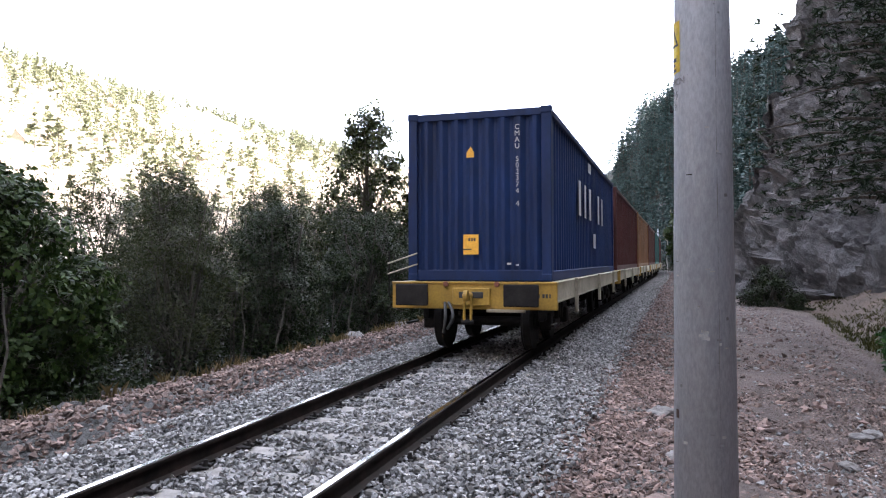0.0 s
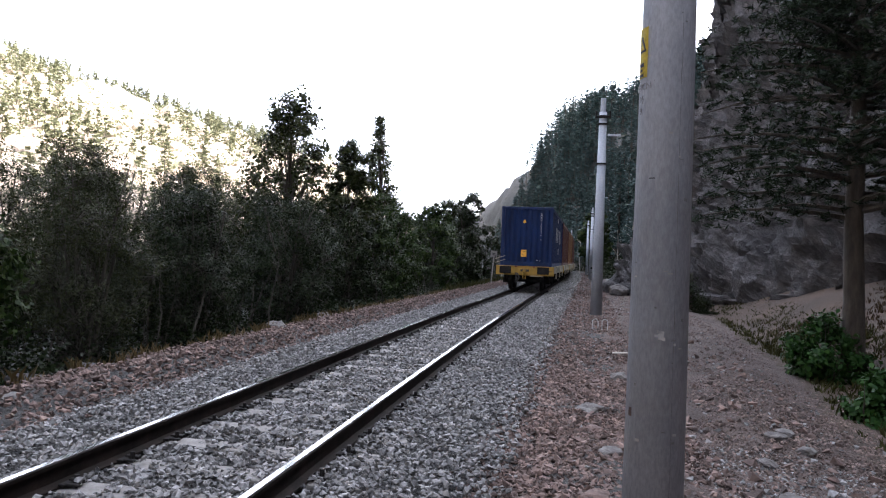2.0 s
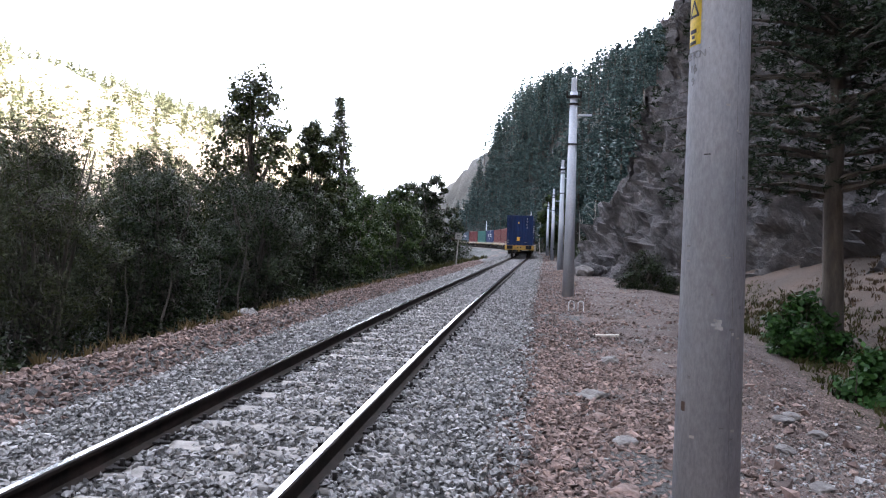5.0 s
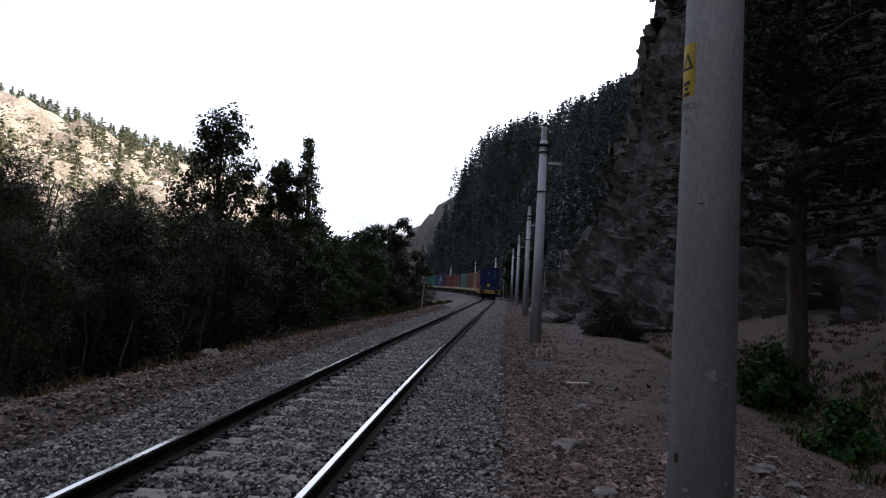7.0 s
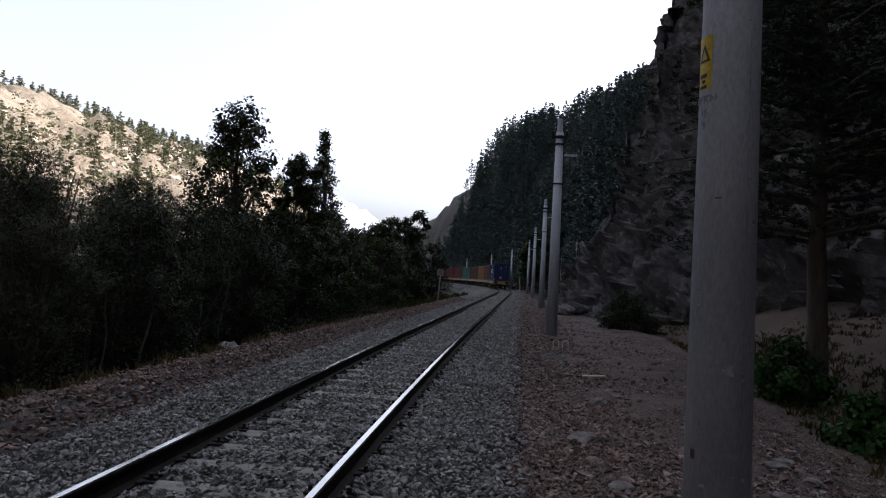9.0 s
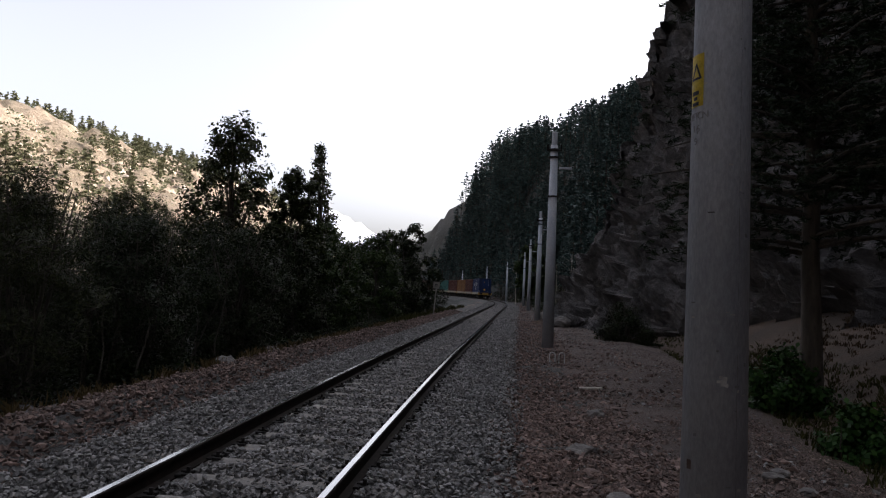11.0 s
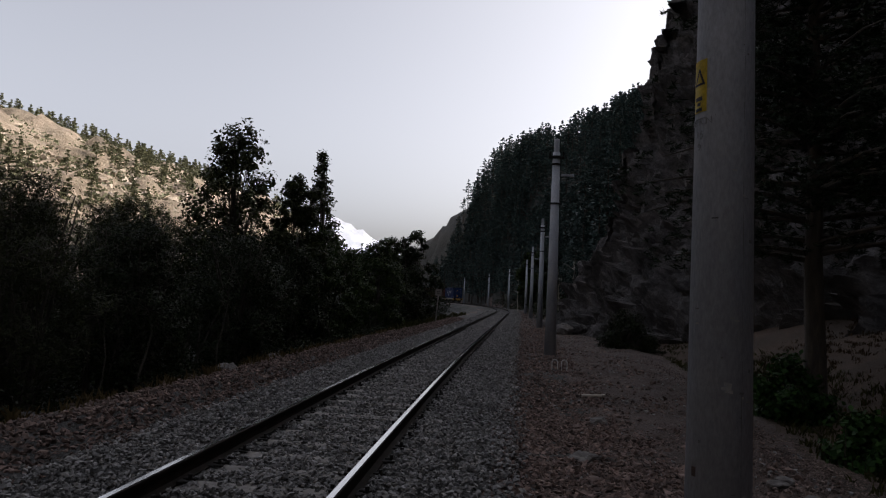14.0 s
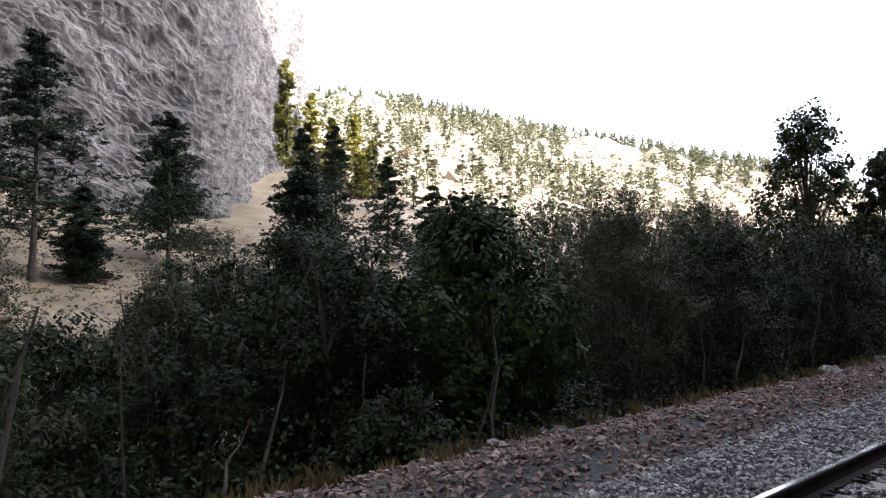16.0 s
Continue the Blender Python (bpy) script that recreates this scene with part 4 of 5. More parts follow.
def build_tree(name, x, y, top_z, radius, label, leaf_mat, seed, leaves=14000, leaf=(0.11, 0.05), stems=1, crown_from=0.25, limbs=90, shape="round",
               stem_r=0.09, spread=0.22, bark=None, group="trees along the river", droop=0.0, loose=1.0):
    """A trunk or several stems, limbs that reach into an uneven crown, and leaves in clusters along them."""
    rng = np.random.default_rng(seed)
    z0 = ground_z(x, y) - 0.15
    h = top_z - z0
    if stems > 2 and h > 3.2:
        crown_from = max(crown_from, 0.3)
    bark = bark or M_BARK
    tree = empty(name, pose(x, y, z0, 0, 0, seed * 37 % 360), label=label, category="tree" if h > 2.2 else "bush", group=group)
    stem_pts = []
    for k in range(stems):
        a = 2 * np.pi * k / stems + rng.uniform(-0.5, 0.5)
        lean = radius * (0.45 if stems > 1 else 0.08)
        f = np.linspace(0, 1, 9)
        base = rng.uniform(-spread, spread, 2) * (stems > 1)
        wob = np.cumsum(rng.normal(0, 0.035, (9, 2)), axis=0) * h * 0.12
        pts = np.column_stack([base[0] + np.cos(a) * lean * f ** 1.3 + wob[:, 0], base[1] + np.sin(a) * lean * f ** 1.3 + wob[:, 1], f * h * (0.86 if stems > 1 else 0.95)])
        r = stem_r * (1 - 0.85 * f) * rng.uniform(0.75, 1.1)
        r[0] *= 1.5
        v, fc = tube_along(pts, r, 7)
        fast_mesh("trunk" if stems == 1 else "stem", v, fc, bark, tree, smooth=True)
        stem_pts.append(pts)
    # the crown is a heap of rounded boughs, each with twigs that end in sprays of leaves
    pieces, centres, faces_to = [], [], []
    slim = shape in ("cone", "column", "spire")
    n_b = max(16, limbs // (3 if slim else 4))
    size = (0.30 if slim else 0.40) * radius
    boughs, weights = [], []
    for k in range(n_b):
        q = (k + rng.random()) / n_b
        env = {"round": max(0.25, 1 - (1.75 * q - 0.62) ** 2) ** 0.55, "cone": 0.22 + 0.95 * (1 - q) ** 0.8,
               "column": 0.45 + 0.5 * math.sin(math.pi * min(1, q + 0.15)) - 0.4 * q ** 3, "spire": 0.2 + (1 - q) ** 0.7 * min(1, 0.5 + 2 * q)}[shape]
        a = k * 2.39996 + rng.uniform(-0.5, 0.5)
        rb = size * rng.uniform(0.65, 1.2) * (0.55 + 0.45 * env)
        rad = max(0.0, radius * env * rng.uniform(0.6, 1.1) - rb * 0.55)
        top = h * (crown_from + (1 - crown_from) * q)
        boughs.append((np.array([np.cos(a) * rad, np.sin(a) * rad, top - rb * 0.9]), rb))
        weights.append(rb * rb)
    weights = np.array(weights) / sum(weights)
    for k, (mid, rb) in enumerate(boughs):
        pts0 = stem_pts[k % stems]
        i = int(np.clip(mid[2] / h * 8 - rng.uniform(1.2, 2.6), 1, 8))
        f = np.linspace(0, 1, 7)[:, None]
        pts = pts0[i] + (mid - pts0[i]) * f + np.array([0, 0, 0.10 * rb]) * np.sin(f * np.pi) + np.cumsum(rng.normal(0, 0.012 * h * 0.3, (7, 3)), axis=0) * f
        pieces.append(tube_along(pts, np.maximum(stem_r * 0.34 * (1 - f[:, 0] * 0.8), 0.005), 4))
        n = max(30, int(leaves * weights[k]))
        twigs = max(8, n // 16)
        way = rng.normal(0, 1, (twigs, 3)) + [0, 0, 0.35]
        way /= np.linalg.norm(way, axis=1, keepdims=True)
        tip = mid + way * rb * (rng.uniform(0.62, 1.12, (twigs, 1)) ** 0.8) * [1, 1, 0.85] * (1 + 0.22 * (loose - 1)) + np.array([0, 0, -droop * rb])
        for b in range(0, twigs, 3):
            pieces.append(tube_along(np.stack([mid, mid * 0.4 + tip[b] * 0.6 + rng.normal(0, 0.04, 3), tip[b]]), [0.009, 0.006, 0.002], 3))
        which = rng.integers(0, twigs, n)
        back = rng.random((n, 1)) ** 1.5 * (0.30 + 0.12 * loose)
        centres.append(tip[which] + (mid - tip[which]) * back + rng.normal(0, 0.055 * (0.6 + 0.4 * loose) * (1 + leaf[0] * 2), (n, 3)))
        faces_to.append(way[which])
    v, fc = join(pieces)
    fast_mesh("branchwork", v, fc, bark, tree)
    c, out = np.vstack(centres), np.vstack(faces_to)
    c[:, 2] = np.maximum(c[:, 2], 0.1)
    v, fc = leaf_quads(rng, c, *leaf, facing=out + [0, 0, 0.25])
    fast_mesh("crown", v, fc, leaf_mat, tree)
    return tree


def pine_arrays(rng, h, radius, bare, tufts, tuft_size, whorls, arms, flat=0.5):
    """Limbs and needle tufts of a pine."""
    limbs, centres = [], []
    for w in range(whorls):
        q = w / (whorls - 1)
        z = h * (bare + (0.97 - bare) * q)
        reach = radius * (1 - q) ** 0.75 + 0.12 * radius
        for k in range(arms):
            a = rng.uniform(0, 2 * np.pi)
            rr_ = reach * rng.uniform(0.4, 1.0)
            zz = z + rng.uniform(-0.5, 0.5) * h / whorls
            f = np.linspace(0, 1, 5)[:, None]
            end = np.array([np.cos(a) * rr_, np.sin(a) * rr_, 0.0])
            pts = np.array([0, 0, zz]) + end * f + np.array([0, 0, 1]) * (0.12 * rr_ * np.sin(f * 2.2) - 0.10 * rr_ * f)
            limbs.append((pts, 0.012 * h * 0.35 * (1 - q * 0.6)))
            u = rng.uniform(0.3, 1.05, tufts)
            c = np.stack([np.interp(u, f[:, 0], pts[:, j]) for j in range(3)], 1)
            side = 0.17 * rr_
            centres.append(c + np.clip(rng.normal(0, 1, (tufts, 3)), -1.5, 1.5) * [side, side, flat * side])
    return limbs, np.vstack(centres)


def build_pine(x, y, height, radius, label, seed, bare=0.25, tufts=26, size=0.3, whorls=15, arms=6, trunk_r=0.2, mat=None, group="pines on the slopes", needles=8, broad=0.2):
    rng = np.random.default_rng(seed)
    z0 = ground_z(x, y) - 0.2
    tree = empty("pine_tree", pose(x, y, z0, 0, 0, seed * 53 % 360), label=label, category="tree", group=group)
    f = np.linspace(0, 1, 10)
    wob = np.cumsum(rng.normal(0, 0.012, (10, 2)), axis=0) * height * 0.15
    r = trunk_r * (1 - 0.9 * f)
    r[0] *= 1.35
    v, fc = tube_along(np.column_stack([wob[:, 0], wob[:, 1], f * height]), r, 10)
    fast_mesh("trunk", v, fc, M_BARK, tree, smooth=True)
    limbs, c = pine_arrays(rng, height, radius, bare, tufts, size, whorls, arms)
    v, fc = join([tube_along(p, np.maximum(lr * np.array([1, 0.8, 0.6, 0.4, 0.15]), 0.008), 5) for p, lr in limbs])
    fast_mesh("branchwork", v, fc, M_BARK, tree)
    c = np.repeat(c, needles, axis=0) + rng.normal(0, size * 0.22, (len(c) * needles, 3)) * [1, 1, 0.6]
    v, fc = leaf_quads(rng, c, size, size * broad, 0.3)
    fast_mesh("crown", v, fc, mat or M_NEEDLE, tree)
    return tree


G, O, D, T = M_LEAF_GREEN, M_LEAF_OLIVE, M_LEAF_DARK, M_LEAF_TALL
L_OLIVE = "feathery grey green willow with several thin stems"
L_DARK = "dense dark green riverside bush with low branches"
L_GREEN = "leafy green tree with yellowing leaves on the riverbank"
for row in [
        # x, y, top, radius, label, leaves, seed, options
        (-7.0, 10.6, 3.2, 1.75, L_GREEN, G, 11, dict(leaves=20000, leaf=(0.12, 0.075), stems=3, crown_from=0.1, limbs=120)),
        (-6.6, 14.4, 3.7, 1.55, L_OLIVE, O, 12, dict(leaves=17000, leaf=(0.12, 0.02), stems=5, crown_from=0.22, limbs=130, loose=1.1, stem_r=0.06)),
        (-5.9, 17.2, 2.95, 1.5, L_DARK, D, 13, dict(leaves=20000, leaf=(0.10, 0.03), stems=5, crown_from=0.16, limbs=140, stem_r=0.07)),
        (-5.5, 21.8, 3.3, 1.8, L_DARK, D, 14, dict(leaves=20000, leaf=(0.11, 0.035), stems=5, crown_from=0.15, limbs=140, stem_r=0.07)),
        (-7.6, 19.4, 3.4, 1.7, L_DARK, D, 15, dict(leaves=15000, leaf=(0.11, 0.03), stems=4, crown_from=0.2, limbs=110)),
        (-10.2, 32.8, 8.9, 3.1, "tall broad leaved tree with an uneven pointed crown", T, 216, dict(leaves=15000, leaf=(0.19, 0.13), stems=1, crown_from=0.2, limbs=230, shape="cone", loose=2.2, stem_r=0.17)),
        (-7.6, 34.0, 6.9, 2.0, "broad leaved tree beside the tall one", T, 17, dict(leaves=12000, leaf=(0.19, 0.13), stems=1, crown_from=0.2, limbs=90, stem_r=0.14)),
        (-13.8, 60, 13.2, 2.4, "narrow upright poplar with sparse leaves", T, 18, dict(leaves=9000, leaf=(0.26, 0.19), stems=1, crown_from=0.1, limbs=240, shape="column", loose=2.4, stem_r=0.2)),
        (-6.3, 37, 3.9, 1.7, L_GREEN, G, 19, dict(leaves=11000, leaf=(0.15, 0.08), stems=2, crown_from=0.2)),
        (-5.6, 43.5, 4.9, 1.9, L_GREEN, G, 20, dict(leaves=11000, leaf=(0.16, 0.10), stems=1, crown_from=0.28, stem_r=0.12)),
        (-5.0, 53.8, 6.4, 2.1, "dark leafy tree with a tall crown", D, 21, dict(leaves=12000, leaf=(0.2, 0.12), stems=2, crown_from=0.15)),
        (-7.4, 27.5, 3.6, 1.9, L_DARK, D, 22, dict(leaves=14000, leaf=(0.13, 0.06), stems=4, crown_from=0.1)),
        (-12.0, 28.0, 5.0, 2.3, L_OLIVE, O, 23, dict(leaves=13000, leaf=(0.15, 0.04), stems=4, crown_from=0.2)),
        (-15.5, 25.5, 5.2, 2.6, L_OLIVE, O, 24, dict(leaves=13000, leaf=(0.15, 0.04), stems=4, crown_from=0.2)),
        (-17.5, 20.5, 5.0, 2.4, L_OLIVE, O, 25, dict(leaves=13000, leaf=(0.15, 0.04), stems=4, crown_from=0.2)),
        (-10.6, 20.5, 4.0, 2.0, L_OLIVE, O, 26, dict(leaves=12000, leaf=(0.13, 0.03), stems=5, crown_from=0.2)),
        (-9.7, 9.2, 2.7, 1.8, L_DARK, D, 27, dict(leaves=17000, leaf=(0.11, 0.05), stems=4, crown_from=0.05)),
        (-9.6, 13.2, 3.2, 1.9, L_DARK, G, 28, dict(leaves=15000, leaf=(0.11, 0.06), stems=4, crown_from=0.08)),
        (-8.4, 6.4, 1.2, 1.6, L_DARK, D, 29, dict(leaves=15000, leaf=(0.10, 0.05), stems=5, crown_from=0.04)),
        (-8.2, 3.4, 0.9, 1.7, L_OLIVE, O, 30, dict(leaves=14000, leaf=(0.10, 0.04), stems=5, crown_from=0.04)),
        (-12.5, 5.6, 1.2, 2.0, L_DARK, D, 31, dict(leaves=13000, leaf=(0.12, 0.06), stems=5, crown_from=0.04)),
        (-5.6, 8.0, 0.3, 1.0, "low dark bush on the track bank", D, 32, dict(leaves=7000, leaf=(0.09, 0.045), stems=4, crown_from=0.04, limbs=60)),
        (-13.5, 12.0, 3.1, 2.2, L_DARK, D, 33, dict(leaves=13000, leaf=(0.13, 0.06), stems=4, crown_from=0.06)),
        (-8.0, 47, 4.8, 2.1, L_GREEN, G, 34, dict(leaves=9000, leaf=(0.18, 0.1), stems=2, crown_from=0.15)),
        (-9.6, 40, 4.4, 2.2, L_DARK, D, 35, dict(leaves=9000, leaf=(0.18, 0.1), stems=2, crown_from=0.12)),
        (-7.6, 62, 6.6, 2.4, "dark leafy tree with a tall crown", D, 36, dict(leaves=9000, leaf=(0.24, 0.14), stems=2, crown_from=0.1)),
        (-8.5, 72, 7.0, 2.6, "dark leafy tree with a tall crown", D, 37, dict(leaves=8000, leaf=(0.28, 0.16), stems=2, crown_from=0.1)),
        (-11, 52, 6.0, 2.5, L_GREEN, G, 38, dict(leaves=8000, leaf=(0.24, 0.14), stems=2, crown_from=0.1)),
        (-12, 84, 7.4, 3.0, "dark leafy tree with a tall crown", D, 39, dict(leaves=8000, leaf=(0.32, 0.18), stems=2, crown_from=0.1)),
        (-20, 16.0, 3.4, 2.4, L_DARK, D, 40, dict(leaves=10000, leaf=(0.15, 0.07), stems=4, crown_from=0.06)),
        (-8.3, 16.4, 3.5, 1.7, L_OLIVE, O, 101, dict(leaves=12000, leaf=(0.12, 0.03), stems=5, crown_from=0.1)),
        (-6.9, 24.6, 3.3, 1.7, L_DARK, D, 102, dict(leaves=12000, leaf=(0.12, 0.05), stems=4, crown_from=0.08)),
        (-6.6, 30.4, 3.5, 1.8, L_DARK, D, 103, dict(leaves=11000, leaf=(0.13, 0.07), stems=4, crown_from=0.08)),
        (-6.2, 33.8, 3.2, 1.6, L_GREEN, G, 104, dict(leaves=10000, leaf=(0.14, 0.08), stems=3, crown_from=0.1)),
        (-10.2, 24.0, 4.4, 2.1, L_OLIVE, O, 105, dict(leaves=11000, leaf=(0.14, 0.04), stems=4, crown_from=0.1)),
        (-10.8, 16.8, 3.8, 2.0, L_OLIVE, O, 106, dict(leaves=11000, leaf=(0.13, 0.04), stems=4, crown_from=0.1)),
        (-7.4, 8.4, 2.3, 1.3, L_DARK, D, 107, dict(leaves=12000, leaf=(0.10, 0.055), stems=4, crown_from=0.05)),
        (-11.5, 9.0, 2.4, 1.9, L_DARK, D, 108, dict(leaves=11000, leaf=(0.12, 0.06), stems=4, crown_from=0.05)),
        (-10.6, 3.8, 1.0, 1.8, L_DARK, G, 109, dict(leaves=11000, leaf=(0.12, 0.06), stems=4, crown_from=0.05)),
        (-14.5, 8.2, 2.0, 2.1, L_OLIVE, O, 110, dict(leaves=10000, leaf=(0.13, 0.05), stems=4, crown_from=0.05)),
        (-5.2, 48.5, 3.2, 1.5, L_DARK, D, 111, dict(leaves=8000, leaf=(0.15, 0.08), stems=3, crown_from=0.08)),
        (-19.5, 11.0, 2.6, 2.5, L_DARK, D, 112, dict(leaves=9000, leaf=(0.16, 0.07), stems=4, crown_from=0.05)),
        (6.9, 32, 1.35, 1.2, "dark bush at the foot of the cliff", D, 41, dict(leaves=9000, leaf=(0.10, 0.05), stems=5, crown_from=0.05, limbs=70, group="bushes by the cliff")),
        (7.2, 16.3, 0.75, 0.85, "bright green leafy bush beside the dirt strip", M_LEAF_BRIGHT, 42, dict(leaves=4200, leaf=(0.12, 0.08), stems=5, crown_from=0.08, limbs=50, stem_r=0.02, group="bushes by the cliff")),
        (6.75, 12.6, 0.2, 0.45, "bright green leafy bush beside the dirt strip", M_LEAF_BRIGHT, 43, dict(leaves=2600, leaf=(0.11, 0.08), stems=4, crown_from=0.08, limbs=40, stem_r=0.02, group="bushes by the cliff"))]:
    x, y, top, rad, label, mat, seed, opt = row
    build_tree("tree" if top - ground_z(x, y) > 2.2 else "bush", x, y, top, rad, label, mat, seed, **opt)

# pines: one near the cliff, several across the valley
cliff_pine = build_pine(7.75, 16.6, 14.0, 3.5, "tall dark pine with bare lower trunk before the cliff", 61, bare=0.25, tufts=36, size=0.19, whorls=18, arms=11, trunk_r=0.20, group="pines by the cliff", needles=15, broad=0.15)
for k, (x, y, h, r, bare) in enumerate([(-42.5, 11.4, 13.8, 3.3, 0.22), (-42.9, 14.1, 5.6, 1.2, 0.1), (-48.1, 20.9, 10.9, 2.9, 0.12), (-51.9, 33.8, 11.3, 2.0, 0.05), (-61.3, 43.3, 12.4, 2.4, 0.12),
                                        (-55.8, 45.9, 11.2, 2.4, 0.10), (-34.7, 23.5, 8.6, 3.0, 0.08), (-43.8, 41.6, 10.6, 2.4, 0.08), (-40, 4, 12.0, 3.2, 0.2), (-52, 3, 13, 3.3, 0.2),
                                        (-63.5, 27.0, 7.5, 1.6, 0.1)]):
    build_pine(x, y, h, r * 1.6, "dark green pine on the dry slope across the river", 70 + k, bare=bare, tufts=20, size=0.42, whorls=12, arms=8, trunk_r=0.015 * h, broad=0.22)
for k, (x, y, h, r) in enumerate([(-103, 60.7, 19.0, 4.0), (-105.5, 66.9, 14.0, 3.6), (-99, 67, 11.0, 3.0), (-96, 73, 9.0, 2.8), (-92.5, 68.5, 6.5, 2.2), (-108, 78, 12, 3.2)]):
    build_pine(x, y, h, r, "pine beyond the cliff with sunlight in its yellow green colour", 170 + k, bare=0.06, tufts=14, size=0.8, whorls=12, arms=6, trunk_r=0.02 * h, mat=M_SUN_TINTED, group="sunlit pines", needles=5, broad=0.4)


def forest(name, rng, places, heights, mat, label, tufts, size, kinds=6, slim=0.24, whorls=8, arms=5):
    protos = []
    for k in range(kinds):
        limbs, c = pine_arrays(rng, 1.0, slim * rng.uniform(0.8, 1.25), rng.uniform(0.12, 0.35), tufts, size, whorls, arms, 0.4)
        leaves = leaf_quads(rng, c, size, size * 0.55, 0.5)
        f = np.array([[0.0, 0, -0.05], [0, 0, 0.5], [0, 0, 1.0]])
        protos.append((leaves, tube_along(f, [0.018, 0.012, 0.003], 4)))
    crowns, trunks = [], []
    for (x, y, z), h in zip(places, heights):
        (lv, lf), (tv, tf) = protos[int(rng.integers(kinds))]
        a = rng.uniform(0, 2 * np.pi)
        m = np.array([[np.cos(a), -np.sin(a), 0], [np.sin(a), np.cos(a), 0], [0, 0, 1]]).T * h
        crowns.append((lv @ m + [x, y, z], lf))
        trunks.append((tv @ m + [x, y, z], tf))
    v, f = join(crowns)
    tagged(fast_mesh(name, v, f, mat), label, "trees", kind="stuff")
    v, f = join(trunks)
    tagged(fast_mesh(name + "_trunks", v, f, M_BARK), "thin trunks of the distant pines", "trunks", kind="stuff")


def scatter(rng, n, az0, az1, r0, r1, power=0.7):
    az = np.radians(rng.uniform(az0, az1, n))
    r = r0 + (r1 - r0) * rng.random(n) ** power
    x, y = EYE[0] + r * np.sin(az), EYE[1] + r * np.cos(az)
    z, d, s, _, _ = land(x, y)
    return np.column_stack([x, y, z]), d, s


rng = np.random.default_rng(91)
p, d, s = scatter(rng, 1550, -10, 15, 58, 256)
p = p[(d > 7.5)]
bare_rock = np.array([noise.noise((q[0] * 0.035, q[1] * 0.035, 7.0)) for q in p]) > 0.2
p = p[~bare_rock]
q, d, s = scatter(rng, 800, -12, 3, 105, 262)
p = np.vstack([p, q[(d > 6.5) | ((d < -10) & (q[:, 1] > 215))]])
away = np.hypot(p[:, 0] - EYE[0], p[:, 1] - EYE[1])
near_p, far_p = p[away < 125], p[away >= 125]
forest("pine_wood", rng, near_p, rng.uniform(8, 15, len(near_p)), M_NEEDLE_HAZED, "dark tall pines at the foot of the mountain", 16, 0.042, slim=0.25, whorls=12)
forest("pine_forest", rng, far_p, rng.uniform(7, 13, len(far_p)), M_NEEDLE_HAZED, "dark pine forest on the shaded mountainside", 9, 0.062, slim=0.27, whorls=9)
p, d, s = scatter(rng, 1500, -75, -12, 180, 400, 0.5)
keep = np.array([noise.noise((q[0] * 0.018, q[1] * 0.018, 2.0)) + 0.55 * (math.hypot(q[0], q[1]) > 335) for q in p]) > 0.02
p = p[keep]
q, _, _ = scatter(rng, 130, -58, -26, 110, 230, 0.8)
p = np.vstack([p, q])
forest("hill_pines", rng, p, rng.uniform(4, 8, len(p)), M_HILLPINE_LIT, "scattered pines on the sunlit hillside", 6, 0.17, slim=0.34, whorls=6, arms=5)


def build_scrub():
    """Low shrubs and rocks spread over the sunlit hillside."""
    p, _, _ = scatter(rng, 3600, -78, -12, 150, 390, 0.6)
    n = 7
    c = np.repeat(p, n, axis=0) + rng.normal(0, 1, (len(p) * n, 3)) * [0.9, 0.9, 0.5] + [0, 0, 0.7]
    v, f = leaf_quads(rng, c, 1.2, 0.8, 0.2)
    tagged(fast_mesh("hill_scrub", v, f, M_HILLPINE_LIT), "olive scrub dotted over the dry hillside", "scrub", kind="stuff")
    p, _, _ = scatter(rng, 4200, -78, -12, 150, 390, 0.6)
    v, f = stones_at(rng, p, rng.uniform(1.0, 5.5, len(p)) * rng.uniform(0.4, 1, len(p)))
    tagged(fast_mesh("hill_rocks", v, f, M_HILLROCK), "pale rock outcrops on the sunlit hillside", "rocks", kind="stuff")


M_HILLROCK = surface("hill_rock", (0.22, 0.18, 0.14), (0.46, 0.40, 0.33), 0.3, 0.95, bump=0.6, depth=0.2, per_island=0.3)
build_scrub()


